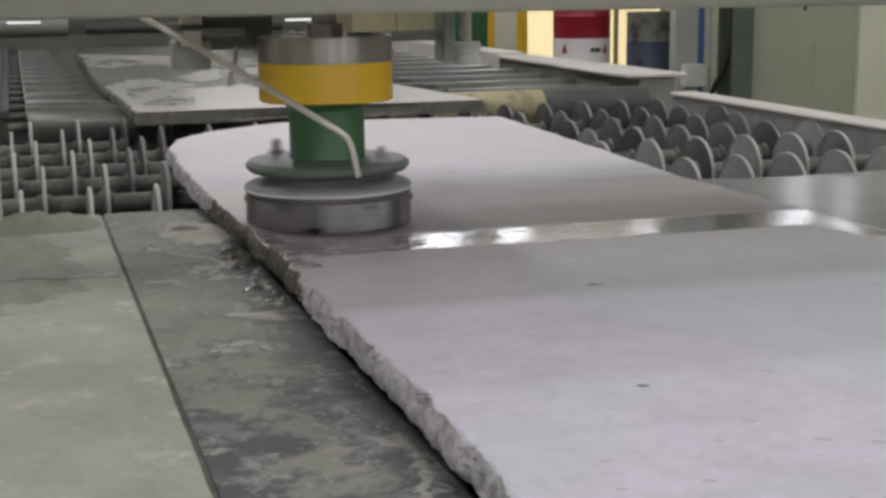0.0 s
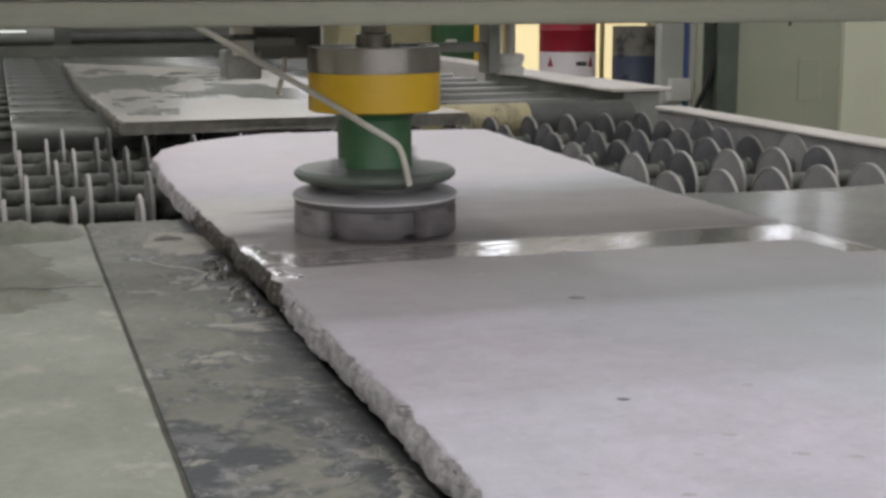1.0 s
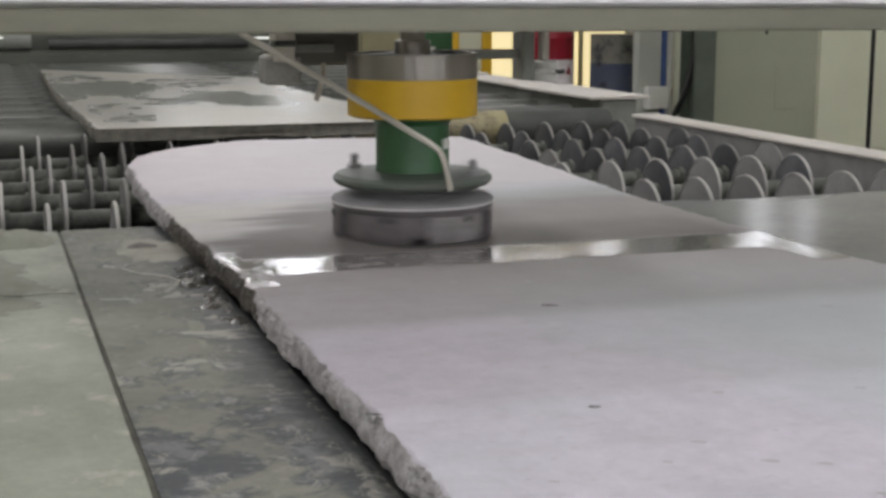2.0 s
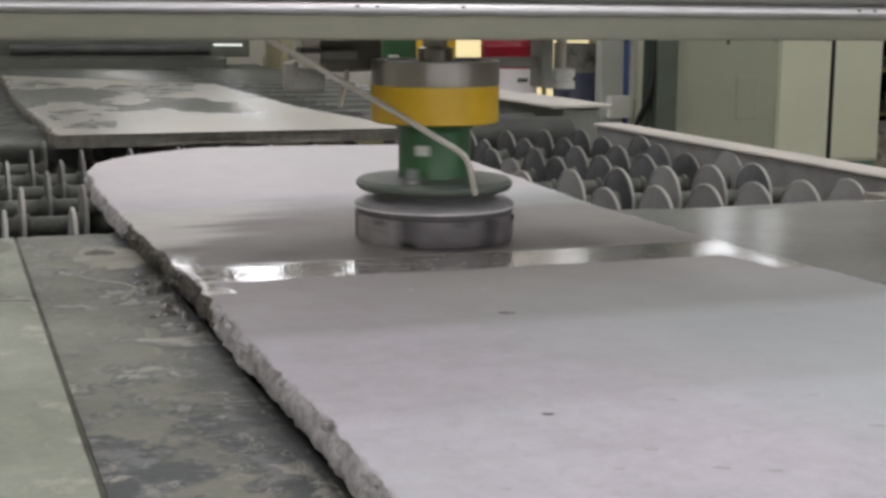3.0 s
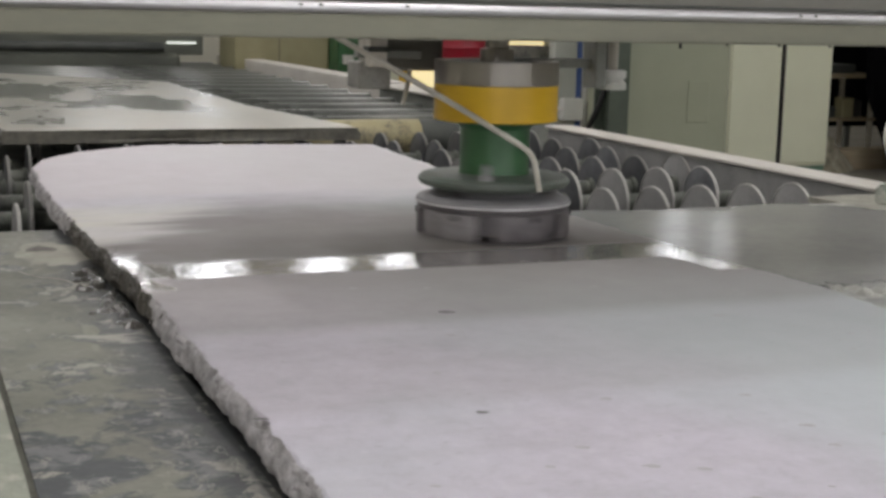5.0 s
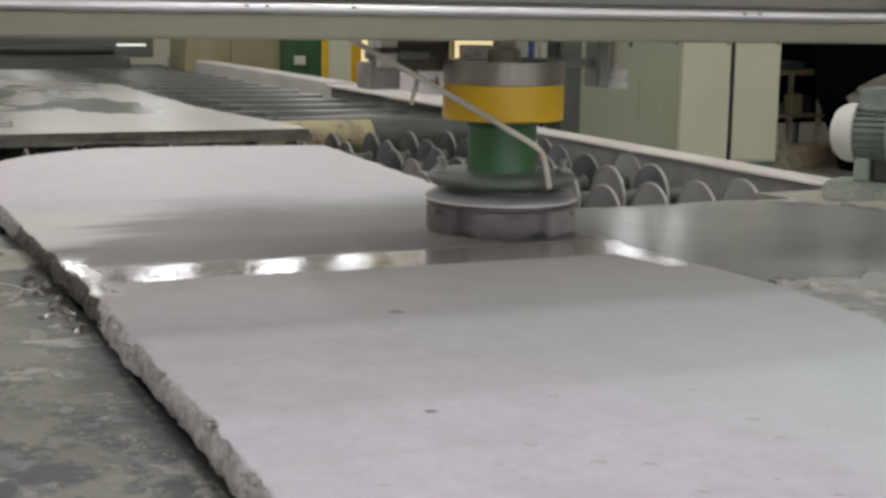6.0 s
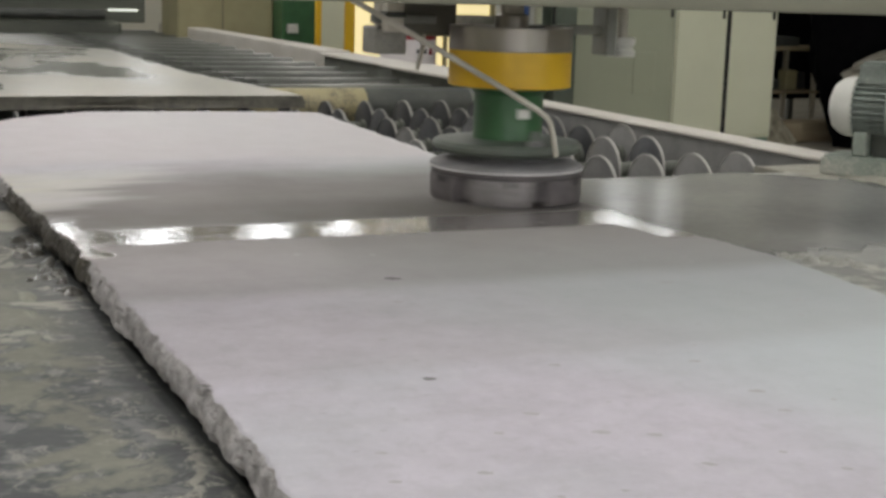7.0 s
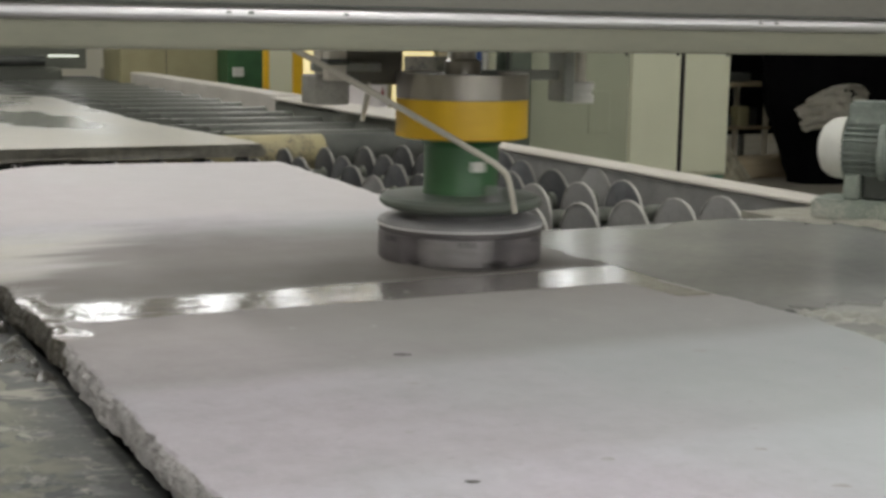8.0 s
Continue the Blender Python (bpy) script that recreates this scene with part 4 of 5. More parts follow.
for k in range(46):
    part("chain_link", box(-0.155, -0.10, 8.95 + 0.21 * k, 9.07 + 0.21 * k, 0.84, 0.905, 0.012), M_DARK, far)
first = empty("conveyor_roller", pose(0, 8.98, 0.79))
tagged(first, "thick conveyor roller, yellowed and dark at its ends", "conveyor roller", "conveyor rollers")
part("drum", lathe([(0, 0), (0.115, 0), (0.12, 0.01), (0.12, 1.9), (0, 1.9)], 28, pose(0, 0, 0, 0, 90, 0)), M_ROLLER, first, "dark worn steel drum")
part("coating", lathe([(0, 1.902), (0.121, 1.902), (0.121, 3.25), (0, 3.25)], 28, pose(0, 0, 0, 0, 90, 0)), M_ROLLER_Y, first, "yellowed rubber coating")
part("sleeve", lathe([(0, 3.252), (0.122, 3.252), (0.122, 3.98), (0.115, 4.0), (0, 4.0)], 28, pose(0, 0, 0, 0, 90, 0)), M_DARK, first, "dark rubber end sleeve")
part("axle", tube([(-0.12, 0, 0), (4.1, 0, 0)], 0.03), M_SHAFT, first)
rl = empty("conveyor_roller", pose(0, 9.62, 0.80))
tagged(rl, "long worn steel conveyor roller dusted with stone slurry", "conveyor roller", "conveyor rollers")
part("drum", lathe([(0, 0), (0.08, 0), (0.085, 0.01), (0.085, 4.0), (0.08, 4.01), (0, 4.01)], 20, pose(0, 0, 0, 0, 90, 0)), M_ROLLER, rl)
part("axle", tube([(-0.12, 0, 0), (4.09, 0, 0)], 0.025), M_SHAFT, rl)
for k in range(1, 15):
    copy_thing(rl, pose(0, 9.62 + 0.66 * k, 0.80))

# ---- the bridge of the polishing machine ----
bridge = empty("machine_bridge", pose(0, 0, 0))
tagged(bridge, "olive-grey machine bridge beam with a polished guide rail", "machine bridge")
part("lower_flange", box(-3.2, 6.6, 3.55, 3.72, 1.545, 1.604, 0.006, 2), M_BEAM, bridge, "olive-grey painted lower flange")
part("guide_rail", tube([(-3.2, 3.56, 1.619), (6.6, 3.56, 1.619)], 0.0155, 20), M_CHROME, bridge, "polished steel guide rail")
part("web", box(-3.2, 6.6, 3.57, 3.70, 1.603, 2.05, 0.004), M_BEAM_UP, bridge)
part("joint_strip", box(-3.2, 6.6, 3.562, 3.572, 1.64, 1.646, 0.001), M_DARK, bridge)
for px in (-3.0, 6.4):
    part("post", box(px - 0.15, px + 0.15, 3.50, 3.80, 0, 2.05, 0.01), M_BEAM_UP, bridge)
for rx in (0.93, 0.98, 1.20, 2.35, 2.40):
    part("rail_bolt", lathe([(0, 0), (0.007, 0), (0.007, 0.004), (0, 0.004)], 8, pose(rx, 3.549, 1.622, 90, 0, 0)), M_DARK, bridge)

hose = empty("rubber_hose", pose(0, 0, 0))
tagged(hose, "black rubber hose with a dark red band hung before the bridge", "hose")
part("tube", tube(bend([(2.80, 3.50, 2.06), (2.88, 3.49, 1.74), (2.98, 3.48, 1.60), (3.14, 3.48, 1.48), (3.36, 3.50, 1.44), (3.6, 3.54, 1.52), (3.7, 3.60, 2.0)], 8), 0.022, 12), M_BLACK, hose)
part("band", tube([(3.045, 3.478, 1.566), (3.09, 3.478, 1.53)], 0.025, 12), M_RED, hose, "dark red band")

# ---- the travelling head ----
HEAD_Y, HEAD_Z = 4.19, 0.9625
carriage = empty("stone_polisher", pose(0.783, HEAD_Y, HEAD_Z))
carriage.scale = (0.94, 0.94, 0.972)
tagged(carriage, "spinning yellow and green polishing head with a grey abrasive disc", "stone polisher")
part("carriage_plate", box(-0.62, 0.62, -0.45, 0.30, 0.80, 0.86, 0.006), M_DARK, carriage)
rotor = part("neck", lathe([(0, 0.17), (0.118, 0.17), (0.113, 0.185), (0.113, 0.315), (0.128, 0.332), (0.188, 0.338), (0, 0.338)], 56), M_GREEN, carriage, "green enamelled neck")
part("yellow_band", lathe([(0, 0.339), (0.188, 0.339), (0.200, 0.343), (0.200, 0.452), (0, 0.452)], 64), M_YELLOW, rotor, "yellow enamelled band")
part("steel_cap", lathe([(0, 0.453), (0.200, 0.453), (0.201, 0.457), (0.201, 0.524), (0.199, 0.526), (0.185, 0.526), (0.184, 0.515), (0.06, 0.515), (0, 0.515)], 64), M_STEEL, rotor, "bare brushed steel cap ring")
part("cap_recess", lathe([(0, 0.5155), (0.183, 0.5155), (0.183, 0.519), (0, 0.519)], 48), M_DARK, rotor, "dark cap recess")
part("spindle", lathe([(0, 0.522), (0.055, 0.522), (0.055, 0.56), (0.038, 0.565), (0.038, 0.80), (0, 0.80)], 28), M_STEEL, rotor, "bare steel spindle")
part("flange", lathe([(0, 0.128), (0.20, 0.128), (0.236, 0.139), (0.247, 0.150), (0.247, 0.160), (0.236, 0.170), (0.13, 0.176), (0, 0.176)], 72), M_FLANGE, rotor, "slurry-stained green flange")
part("collar", lathe([(0, 0.085), (0.249, 0.085), (0.252, 0.090), (0.250, 0.099), (0.235, 0.106), (0.16, 0.112), (0.14, 0.130), (0, 0.130)], 72), M_RING, rotor, "pale grey rubber collar")
part("collar_lip", lathe([(0.244, 0.0838), (0.2535, 0.0845), (0.2545, 0.088), (0.2525, 0.0915), (0.246, 0.093)], 72), M_LIP, rotor, "pale collar rim with its highlight in the colour")
part("abrasive_holder", lathe([(0, -0.002), (0.225, -0.002), (0.232, 0.004), (0.234, 0.066), (0.247, 0.069), (0.248, 0.084), (0, 0.084)], 72), M_ABRASIVE, rotor, "dark grey abrasive holder")


def sector(r0, r1, half, z0, z1, n=8):
    """A block between two radii, rounded along its outer face."""
    bm = bmesh.new()
    rows = []
    for z, inset in ((z0, 0.003), (z0 + 0.005, 0.0), (z1 - 0.005, 0.0), (z1, 0.003)):
        arc = [radians(-half + 2 * half * i / n) for i in range(n + 1)]
        rows.append([bm.verts.new(((r1 - inset) * math.cos(a), (r1 - inset) * math.sin(a), z)) for a in arc] + [bm.verts.new((r0 * math.cos(a), r0 * math.sin(a), z)) for a in reversed(arc)])
    m = len(rows[0])
    for p, q in zip(rows, rows[1:]):
        for i in range(m):
            bm.faces.new((p[i], p[(i + 1) % m], q[(i + 1) % m], q[i]))
    bm.faces.new(rows[0][::-1])
    bm.faces.new(rows[-1])
    return bm


for k in range(6):
    part("abrasive_block", sector(0.15, 0.2495, 24.5 if k % 2 else 22, -0.0125, 0.066), M_ABRASIVE_L if k % 3 == 1 else M_ABRASIVE_M, rotor, "worn grey abrasive block").matrix_basis = pose(0, 0, 0, 0, 0, 60 * k)
    part("clamp_screw", lathe([(0, 0.25), (0.010, 0.25), (0.010, 0.254), (0, 0.254)], 8, pose(0, 0, 0.055, 0, 90, 0)), M_BLACK, rotor, "dark clamp screw").matrix_basis = pose(0, 0, 0, 0, 0, 60 * k + 8)
# added dark sheet: stands in for the disc's reflection before it
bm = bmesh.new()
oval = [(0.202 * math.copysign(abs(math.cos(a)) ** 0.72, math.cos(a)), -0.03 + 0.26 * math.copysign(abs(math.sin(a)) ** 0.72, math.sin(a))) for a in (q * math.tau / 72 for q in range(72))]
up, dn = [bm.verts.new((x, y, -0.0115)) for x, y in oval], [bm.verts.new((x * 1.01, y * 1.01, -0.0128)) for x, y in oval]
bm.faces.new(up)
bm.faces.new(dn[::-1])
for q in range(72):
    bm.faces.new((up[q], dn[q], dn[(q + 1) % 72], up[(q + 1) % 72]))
part("water_skirt", bm, M_SKIRT, carriage, "dark sheet standing in for the disc's reflection on the wet slab", None)
for a in (0, 180):
    nut = part("bolt", lathe([(0, 0.168), (0.022, 0.168), (0.022, 0.185), (0.012, 0.187), (0.012, 0.212), (0.006, 0.218), (0, 0.218)], 10), M_RING, rotor, "steel lifting bolt")
    nut.matrix_basis = pose(0.205 * math.sin(radians(a)), -0.205 * math.cos(radians(a)), 0, 0, 0, a)
part("name_plate", box(-0.022, 0.022, -0.1165, -0.111, 0.245, 0.275, 0.001), M_WHITE, rotor, "small white plate")
PIPE = [(-0.92, 0.05, 0.70), (-0.625, 0.02, 0.63), (-0.515, 0.0, 0.578), (-0.28, -0.16, 0.436), (-0.09, -0.285, 0.315), (-0.035, -0.30, 0.281), (0.0, -0.30, 0.245), (0.024, -0.30, 0.15)]
part("water_pipe", tube(bend(PIPE, 6), 0.0092, 10), M_PIPE, carriage, "bent pale water pipe")
part("bracket", box(-0.435, -0.325, 0.10, 0.22, 0.43, 0.515, 0.006), M_BRACKET, carriage, "dusty grey sensor block")
part("bracket_arm", box(-0.405, -0.345, 0.14, 0.20, 0.516, 0.81, 0.004), M_PIPE, carriage)
part("bracket_bar", box(-0.44, -0.22, 0.105, 0.135, 0.525, 0.552, 0.003), M_GREY, carriage)
part("hose_box", box(-0.345, -0.13, 0.14, 0.34, 0.485, 0.62, 0.01), M_BEAM_UP, carriage, "olive-grey hose box")
part("clamp", box(-0.415, -0.355, 0.05, 0.098, 0.50, 0.64, 0.004), M_PIPE, carriage)
part("clamp_band", box(-0.42, -0.35, 0.046, 0.10, 0.545, 0.562, 0.002), M_DARK, carriage)
part("feeler_rod", tube([(-0.24, 0.15, 0.80), (-0.245, 0.15, 0.46), (-0.27, 0.14, 0.38)], 0.008, 8), M_PIPE, carriage)
part("valve_body", lathe([(0, 0), (0.045, 0), (0.047, 0.004), (0.047, 0.022), (0.040, 0.026), (0.040, 0.036), (0.047, 0.04), (0.047, 0.06), (0.04, 0.064), (0, 0.064)], 24, pose(0.475, 0.10, 0.43)), M_WHITE, carriage, "white ribbed valve body")
part("valve_arm", box(0.385, 0.425, 0.05, 0.15, 0.435, 0.81, 0.004), M_GREY, carriage)
part("valve_stem", tube([(0.475, 0.10, 0.494), (0.475, 0.10, 0.81)], 0.018, 12), M_PIPE, carriage)
part("cross_arm", box(0.10, 0.40, 0.085, 0.115, 0.50, 0.53, 0.003), M_GREY, carriage)

# ---- drive motor beside the table ----
motor = empty("electric_motor", pose(3.845, 4.99, 0.872, 0, 0, -56))
tagged(motor, "dusty grey finned electric motor with a white fan cover", "electric motor")
stand = part("base", box(0.0, 0.42, -0.12, 0.12, 0.0, 0.085, 0.012, 2), M_BASE, motor, "dusty green cast base")
part("foot", box(0.115, 0.175, -0.09, 0.09, 0.085, 0.185, 0.008), M_BASE, motor)
# added dark block, gives the gap under the motor its shade
part("saddle", box(0.18, 0.355, -0.05, 0.05, 0.085, 0.188, 0.01), M_DARK, motor, "dark block standing in for the shaded gap under the motor")
part("foot", box(0.36, 0.46, -0.09, 0.09, 0.085, 0.168, 0.008), M_BASE, motor)
part("fan_cover", lathe([(0, -0.008), (0.055, -0.002), (0.092, 0.014), (0.113, 0.040), (0.121, 0.066), (0.123, 0.102), (0.117, 0.104), (0, 0.104)], 40, pose(0, 0, 0.28, 0, 90, 0)), M_WHITE, motor, "scuffed white domed fan cover")
part("body", lathe([(0, 0.099), (0.094, 0.099), (0.094, 0.24), (0, 0.24)], 40, pose(0, 0, 0.28, 0, 90, 0)), M_MOTOR, motor)
for k in range(26):
    a = 360 / 26 * k
    fin = part("fin", box(0.102, 0.237, -0.003, 0.003, 0.092, 0.114, 0), M_MOTOR, motor, smooth=None)
    fin.matrix_basis = pose(0, 0, 0.28, a, 0, 0)
part("end_flange", lathe([(0, 0.24), (0.122, 0.24), (0.128, 0.246), (0.128, 0.264), (0.122, 0.27), (0, 0.27)], 40, pose(0, 0, 0.28, 0, 90, 0)), M_MOTOR, motor)
part("bell", lathe([(0, 0.27), (0.118, 0.27), (0.112, 0.30), (0.09, 0.335), (0, 0.335)], 36, pose(0, 0, 0.28, 0, 90, 0)), M_MOTOR, motor)
part("gearbox", box(0.335, 0.50, -0.10, 0.10, 0.166, 0.375, 0.028, 3), M_MOTOR, motor)
part("gear_cover", lathe([(0, 0), (0.07, 0), (0.066, 0.012), (0, 0.014)], 28, pose(0.42, -0.10, 0.27, 90, 0, 0)), M_BASE, motor, "round pale gear cover")
part("terminal_box", box(0.115, 0.30, -0.075, 0.075, 0.37, 0.468, 0.012, 2), M_MOTOR, motor, "pale grey terminal box")
part("cable", tube(bend([(0.28, 0.0, 0.42), (0.36, -0.02, 0.44), (0.42, -0.02, 0.42), (0.45, 0.02, 0.37)], 6), 0.012), M_MOTOR, motor)
guard = empty("guard_plate", pose(3.875, 4.49, 0.0))
tagged(guard, "beige upright steel guard plate beside the motor", "guard plate")
part("sheet", box(0, 0.5, -0.10, -0.09, 0.885, 1.30, 0.003), M_CLOTH, guard)
part("post", box(0.06, 0.12, -0.089, -0.05, 0.872, 1.25, 0.003), M_DARK, guard)
part("foot_bar", box(0.01, 0.5, -0.12, -0.05, 0.872, 0.89, 0.003), M_DARK, guard)
# ---- far things ----
CY = 11.9
def cabinet(name, x0, x1, m, label, doors):
    c = empty(name, pose(x0, CY, 0))
    tagged(c, label, "electrical cabinet")
    w = x1 - x0
    part("body", box(0, w, 0.022, 0.55, 0.18, 2.2, 0.006), m, c)
    part("plinth", box(0.01, w - 0.01, 0.04, 0.53, 0, 0.181, 0.004), M_PLINTH, c, "green steel plinth")
    for a, b in doors:
        d = part("door", box(a + 0.012, b - 0.012, 0, 0.02, 0.21, 2.18, 0.005), m, c)
        part("handle", box(b - 0.075, b - 0.05, -0.02, -0.001, 1.35, 1.52, 0.004), M_BLACK, d, "black door handle")
    for a, b in doors[1:]:
        part("door_gap", box(a - 0.02, a + 0.012, -0.003, 0.03, 0.2, 2.19, 0), M_BLACK, c, "dark gap between the doors")
    return c


c1 = cabinet("electrical_cabinet", 6.37, 7.535, M_CAB2, "grey-green electrical cabinet with a flush wall hatch", [(0.0, 1.165)])
part("edge_trim", box(-0.10, -0.003, 0.0, 0.5, 0.02, 2.2, 0.004), M_CAB, c1, "pale corner post")
part("hatch", box(0.70, 0.94, -0.012, -0.001, 0.62, 1.02, 0.004), M_CAB2, c1)
part("vent", box(0.58, 0.61, -0.012, -0.001, 1.32, 1.7, 0.003), M_BLACK, c1)
cabinet("electrical_cabinet", 7.54, 8.72, M_CAB, "cream two-door electrical cabinet on a green plinth", [(0.0, 0.585), (0.605, 1.175)])

col = empty("steel_column", pose(6.15, 11.70, 0))
tagged(col, "grey-green steel column of the hall", "column")
part("web", box(-0.012, 0.012, -0.13, 0.13, 0, ZC, 0), M_COLUMN, col)
part("flange", box(-0.10, 0.10, -0.15, -0.132, 0, ZC, 0.002), M_COLUMN, col)
part("flange", box(-0.10, 0.10, 0.132, 0.15, 0, ZC, 0.002), M_COLUMN, col)
post = empty("white_post", pose(5.99, 12.4, 0))
tagged(post, "white painted post with pipes and a socket box", "post")
part("shaft", box(-0.12, 0.12, -0.06, 0.06, 0, 3.2, 0.006), M_POST, post)
part("blue_pipe", tube([(0.17, 0, 0), (0.17, 0, 3.2)], 0.035, 14), M_BLUE, post, "blue painted pipe")
part("conduit", tube([(0.245, 0, 0), (0.245, 0, 3.2)], 0.02, 12), M_WHITE, post)
part("socket_box", box(-0.06, 0.16, -0.16, -0.062, 0.62, 0.83, 0.01, 2), M_WHITE, post, "white socket box")
part("cable", tube(bend([(0.15, -0.6, 3.0), (0.16, -0.62, 1.4), (0.15, -0.62, 1.05), (0.09, -0.6, 0.80), (0.02, -0.5, 0.5), (0.05, -0.4, 0.0)], 8), 0.026, 10), M_BLACK, post, "thick black cable")

drum = empty("steel_drum", pose(5.285, 13.2, 0.36))
tagged(drum, "red and white steel drum with printed marks", "drum")
part("lower_shell", lathe([(0, 0), (0.275, 0), (0.28, 0.01), (0.28, 0.30), (0.286, 0.31), (0.28, 0.32), (0.28, 0.70), (0, 0.70)], 48), M_DRUMWHITE, drum, "white lower half")
part("upper_shell", lathe([(0, 0.701), (0.279, 0.701), (0.279, 0.90), (0.286, 0.91), (0.279, 0.92), (0.279, 1.04), (0.285, 1.05), (0.27, 1.05), (0.265, 1.03), (0, 1.03)], 48), M_RED, drum, "red upper half")
for a, s in ((-48, 0.07), (40, 0.07)):
    bm = bmesh.new()
    t3 = [bm.verts.new((x, -0.2815, z)) for x, z in ((-s / 2, 0.56), (s / 2, 0.56), (0, 0.66))]
    bm.faces.new(t3)
    part("mark", bm, M_RED, drum, "red triangle mark", None).matrix_basis = pose(0, 0, 0, 0, 0, a - 10)
for k, a in enumerate((-2, 4, 10, 16)):
    part("print_bar", box(-0.012, 0.012, -0.284, -0.2805, 0.57, 0.61, 0), M_BLACK, drum, "dark printed bar").matrix_basis = pose(0, 0, 0, 0, 0, a)
d2 = empty("steel_drum", pose(6.16, 13.5, 0.30))
tagged(d2, "soiled blue and grey steel drum", "drum")
part("lower_shell", lathe([(0, 0), (0.24, 0), (0.24, 0.32), (0.246, 0.33), (0.24, 0.34), (0.24, 0.70), (0, 0.70)], 40), M_DRUM2B, d2, "blue lower half")
part("upper_shell", lathe([(0, 0.701), (0.239, 0.701), (0.239, 0.98), (0.245, 0.99), (0.225, 0.99), (0.22, 0.97), (0, 0.97)], 40), M_DRUM2, d2, "soiled grey upper half")
for px, pz, hh in ((5.285, 0.0, 0.36), (6.16, 0.0, 0.30)):
    pl = empty("wooden_pallet", pose(px, 13.3, 0))
    tagged(pl, "weathered wooden pallet under a steel drum", "pallet")
    for k in range(5):
        part("board", box(-0.36 + 0.15 * k, -0.24 + 0.15 * k, -0.36, 0.5, hh - 0.025, hh - 0.001, 0.003), M_WOOD, pl)
    for k in (-0.3, 0.07, 0.42):
        part("bearer", box(-0.36, 0.36, k - 0.05, k + 0.05, 0, hh - 0.026, 0.003), M_WOOD, pl)

rack = empty("safety_frame", pose(5.03, 14.6, 0))
tagged(rack, "yellow painted steel safety frame with a cream sheet infill", "safety frame")
part("post", box(-0.22, -0.165, 0, 0.06, 0, 2.2, 0.004), M_YELLOW, rack)
part("post", box(0.10, 0.21, 0, 0.06, 0, 2.2, 0.004), M_YELLOW, rack)
part("rail", box(-0.22, 0.21, 0.0, 0.06, 2.2, 2.26, 0.004), M_YELLOW, rack)
part("infill", box(-0.162, 0.097, 0.02, 0.04, 0.1, 2.19, 0.002), M_CAB, rack)
gb = empty("green_machine_box", pose(5.18, 17.0, 0))
tagged(gb, "green painted machine housing with a small white switch", "machine")
part("housing", box(0.0, 0.55, 0, 0.5, 0, 2.2, 0.01), M_GREEN, gb)
part("switch", box(0.05, 0.18, -0.06, -0.001, 0.95, 1.06, 0.006), M_WHITE, gb, "small white switch box")
bb = empty("beige_machine_box", pose(3.98, 17.4, 0))
tagged(bb, "large beige machine housing behind the conveyor", "machine")
part("housing", box(0.0, 1.2, 0, 0.9, 0.0, 2.4, 0.015), M_BEIGE, bb)
part("seam", box(0.55, 0.56, -0.004, -0.001, 0.1, 2.3, 0), M_DARK, bb)
dm = empty("dark_machine", pose(-3.0, 17.6, 0))
tagged(dm, "dark machine spanning the far end of the conveyor", "machine")
part("housing", box(0.0, 6.5, 0.5, 2.2, 1.3, 3.0, 0.03), M_MACHINE, dm)
part("lower_housing", box(0.0, 6.4, 0.3, 2.0, 0.0, 1.02, 0.03), M_MACHINE, dm)
part("back_plate", box(0.0, 6.75, 0.6, 0.8, 1.0, 1.32, 0.01), M_MACHINE, dm)
part("roll", tube([(0.5, 0.35, 1.14), (3.6, 0.35, 1.14)], 0.11, 20), M_GREY, dm, "dusty grey roll")
part("roll", tube([(3.8, 0.35, 1.10), (6.2, 0.35, 1.10)], 0.06, 16), M_DARK, dm)
part("lamp_strip", box(2.90, 3.28, 0.22, 0.24, 1.175, 1.195, 0.003), M_STRIP, dm, "small lit lamp strip")
part("lamp_strip", box(6.22, 6.58, 0.22, 0.24, 1.15, 1.175, 0.003), M_STRIP, dm, "small lit lamp strip")
# glowing panel stands in for a far wall lit warm; no lamp
warm = empty("window_far", pose(5.9, 23.0, 0))
tagged(warm, "large glowing panel standing in for a warm-lit wall of the next bay", "window", kind="structure")
part("pane", box(2.2, 5.4, 0.9, 0.92, 0.02, 2.9, 0), M_WALL_GLOW, warm)
for k in range(1, 5):
    part("mullion", box(1.66 + 0.92 * k, 1.74 + 0.92 * k, 0.84, 0.9, 0.0, 3.0, 0.004), M_BEIGE, warm)

# added black backdrop: the darkness of the unlit bay as a surface
dp = empty("dark_partition", pose(8.8, 14.4, 0))
tagged(dp, "black sheet standing in for the unlit bay behind the workbench", "partition")
part("sheet", box(0.0, 6.2, 0, 0.03, 0.35, 2.4, 0.004), M_SHEET, dp)
for k in range(4):
    part("post", box(0.02 + 2.04 * k, 0.08 + 2.04 * k, 0.032, 0.09, 0, 2.4, 0.003), M_DARK, dp)

# workbench and covered heap beyond the cabinet
wb = empty("workbench", pose(8.95, 13.3, 0))
tagged(wb, "cluttered wooden workbench with pale thin legs", "workbench")
part("top", box(0, 1.5, 0, 0.7, 0.98, 1.03, 0.005), M_WOOD, wb)
part("shelf", box(0.02, 1.48, 0.05, 0.65, 0.50, 0.53, 0.004), M_WOOD, wb)
for lx in (0.06, 1.40):
    for ly in (0.06, 0.60):
        part("leg", box(lx, lx + 0.05, ly, ly + 0.05, 0, 0.979, 0.004), M_PIPE, wb)
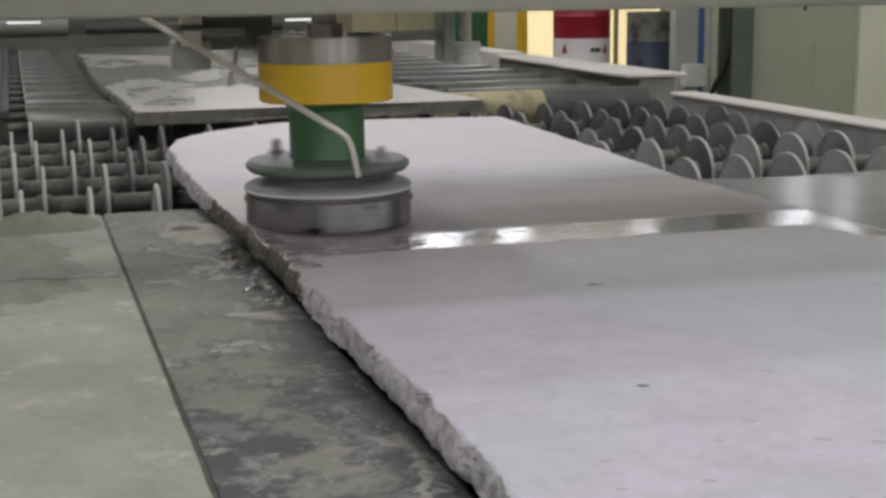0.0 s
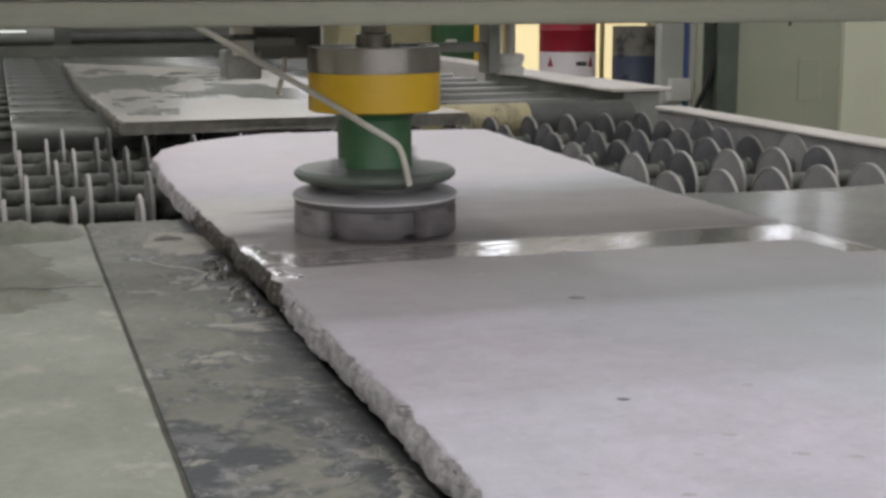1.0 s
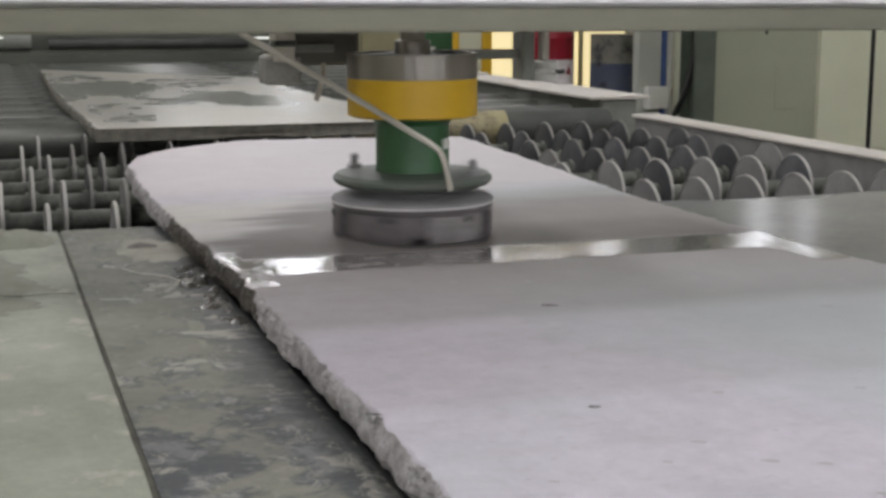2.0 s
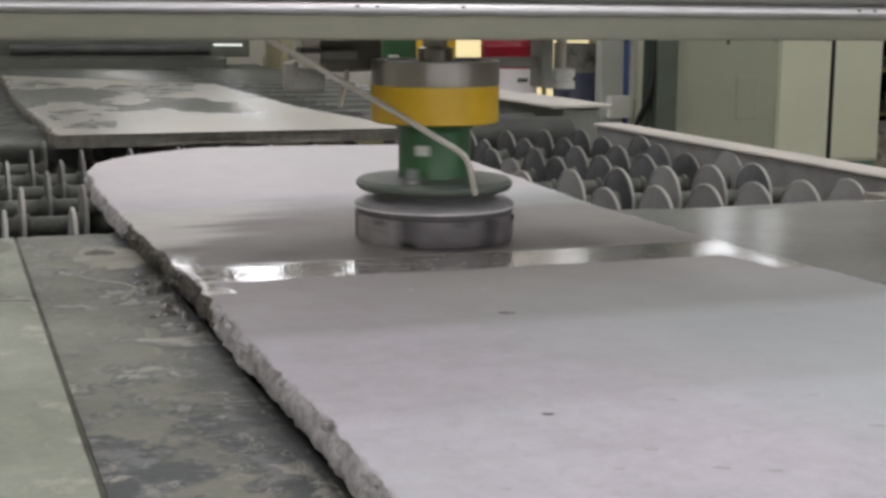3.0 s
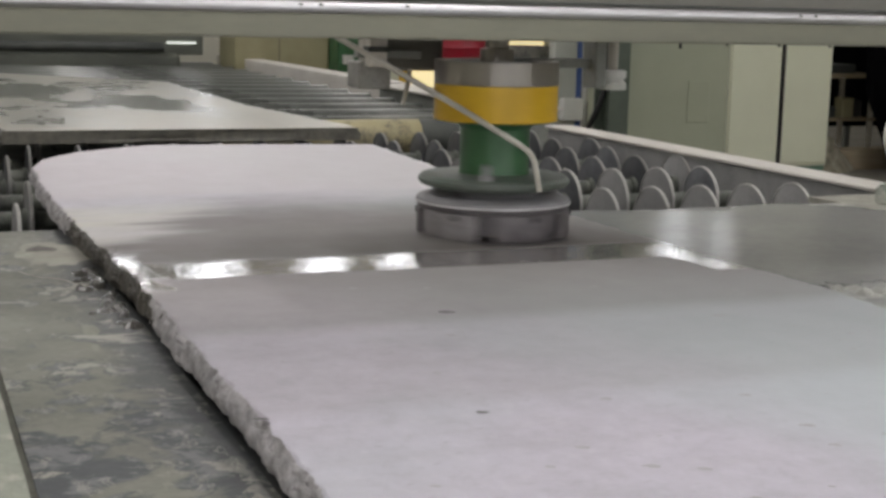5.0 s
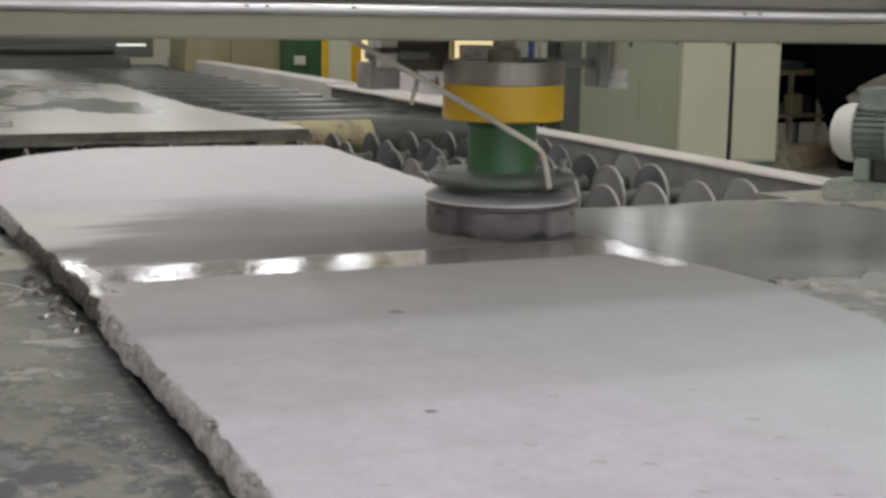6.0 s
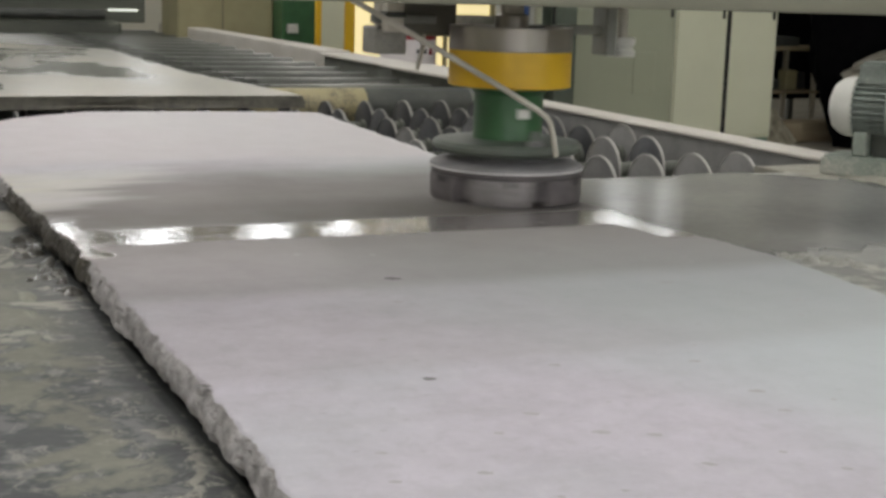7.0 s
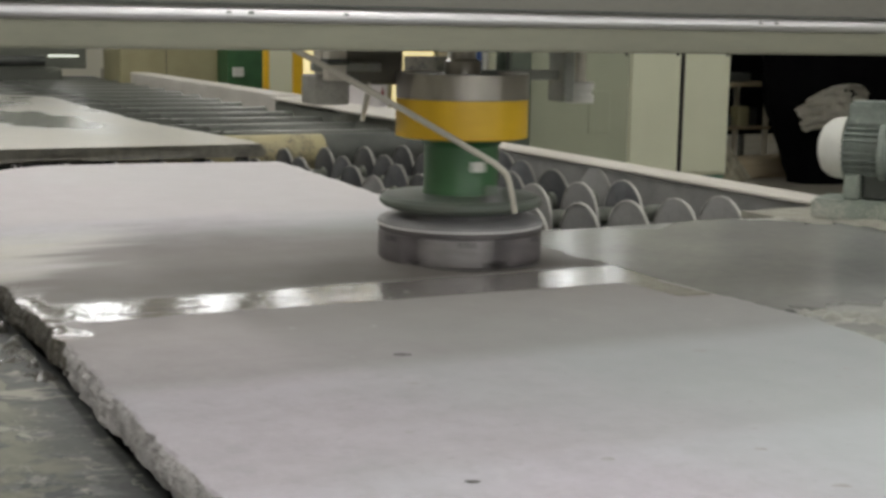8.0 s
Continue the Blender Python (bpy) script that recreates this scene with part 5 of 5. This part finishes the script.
for k, (bx, bw, bh) in enumerate(((0.1, 0.3, 0.12), (0.5, 0.25, 0.2), (0.85, 0.35, 0.1))):
    tagged(obj("tool_box", box(8.95 + bx, 8.95 + bx + bw, 13.4, 13.75, 1.031, 1.031 + bh, 0.01), (M_DARK, M_CLOTH, M_DARK)[k]), "small dusty box on the workbench", "box")
tagged(obj("rubble_mound", blob(9.35, 13.0, 0.0, 0.5, 0.28, 0.42, 77.0, 30, 9), M_RUBBLE, 30), "low heap of pale dusty rubble under the workbench", "rubble")
for k in range(7):
    bx, by, bh = 8.98 + 0.2 * k + rng.uniform(0, 0.05), 13.35 + rng.uniform(0, 0.2), rng.uniform(0.06, 0.26)
    tagged(obj("tool_case", box(bx, bx + rng.uniform(0.08, 0.17), by, by + 0.15, 0.531, 0.531 + bh, 0.012), (M_DARK, M_BEIGE, M_BLACK, M_CLOTH)[k % 4]), "small dusty case on the workbench shelf", "case", "shelf cases")
tagged(obj("timber_beam", box(8.9, 10.6, 12.9, 13.25, 0.0, 0.22, 0.01), M_WOOD), "low dusty timber beam on the floor", "timber")


def heap(cx, cy, rx, ry, h, seed, n=48, m=22):
    bm = bmesh.new()
    rings = []
    for k in range(m):
        v = k / (m - 1)
        z = h * v
        f = (0.48 + 0.5 * math.sin(math.pi * min(0.5, 0.02 + v * 0.75))) * (1 if v < 0.8 else math.sqrt(max(0.02, 1 - ((v - 0.8) / 0.2) ** 2)))
        rings.append([bm.verts.new((cx + rx * f * (1 + 0.14 * fbm(math.cos(a) * 1.3, math.sin(a) * 1.3, v * 2 + seed) + 0.05 * fbm(a * 3, v * 2.0, seed)) * math.cos(a),
                                    cy + ry * f * (1 + 0.14 * fbm(math.cos(a) * 1.3, math.sin(a) * 1.3, v * 2 + seed)) * math.sin(a), z)) for a in (i * math.tau / n for i in range(n))])
    for p, q in zip(rings, rings[1:]):
        for i in range(n):
            bm.faces.new((p[i], p[(i + 1) % n], q[(i + 1) % n], q[i]))
    bm.faces.new(rings[0][::-1])
    bm.faces.new(rings[-1])
    return bm


tagged(obj("black_cover", heap(10.42, 12.4, 0.86, 0.5, 2.1, 3.0), M_SHEET, 60), "tall heap covered in black sheeting", "sheeting")
CLOTH = (10.12, 12.02, 0.86)
bm = bmesh.new()
NU, NV = 36, 20
net = []
for j in range(NV + 1):
    for i in range(NU + 1):
        u, v = i / NU - 0.5, j / NV - 0.5
        fold = 0.05 * math.sin(9 * u + 6 * v + 3 * fbm(u * 2, v * 2, 1.0)) + 0.035 * fbm(u * 5, v * 4, 3.0)
        x = 0.86 * u + 0.06 * fbm(v * 3, u, 2.0)
        z = (0.34 + 0.08 * math.sin(4 * u + 1)) * v + 0.10 * u - 0.35 * u * u
        net.append(bm.verts.new((x, fold - 0.10 * (0.5 - v) - 0.12 * (1 - 4 * u * u), z)))
for j in range(NV):
    for i in range(NU):
        a = j * (NU + 1) + i
        bm.faces.new((net[a], net[a + 1], net[a + NU + 2], net[a + NU + 1]))
bmesh.ops.solidify(bm, geom=bm.faces[:], thickness=0.012)
bm.transform(pose(CLOTH[0], CLOTH[1], CLOTH[2]))
tagged(obj("cloth", bm, M_CLOTH, 60), "crumpled dirty white cloth over the black sheeting", "cloth")


# ---- what moves ----
HEAD_X = [(0, 0.7828), (0.5, 0.8744), (1, 0.9699), (1.5, 1.0635), (3, 1.3541), (3.5, 1.4476), (4, 1.5412), (5.5, 1.8298), (6, 1.9224), (6.5, 1.9352), (7, 1.95), (7.5, 1.9007), (8, 1.82)]


def turns(t):
    """Turns of the head since the name plate last faced the front at 7 s."""
    return 5.0 * (t - 7.0) if t > 6.75 else -1.25 + 4.762 * (t - 6.75)


def motions():
    walk(carriage, [(t, pose(x, HEAD_Y, HEAD_Z)) for t, x in HEAD_X])
    walk(rotor, [(k / 30, pose(0, 0, 0, 0, 0, 360 * turns(k / 30))) for k in range(241)])


motions()
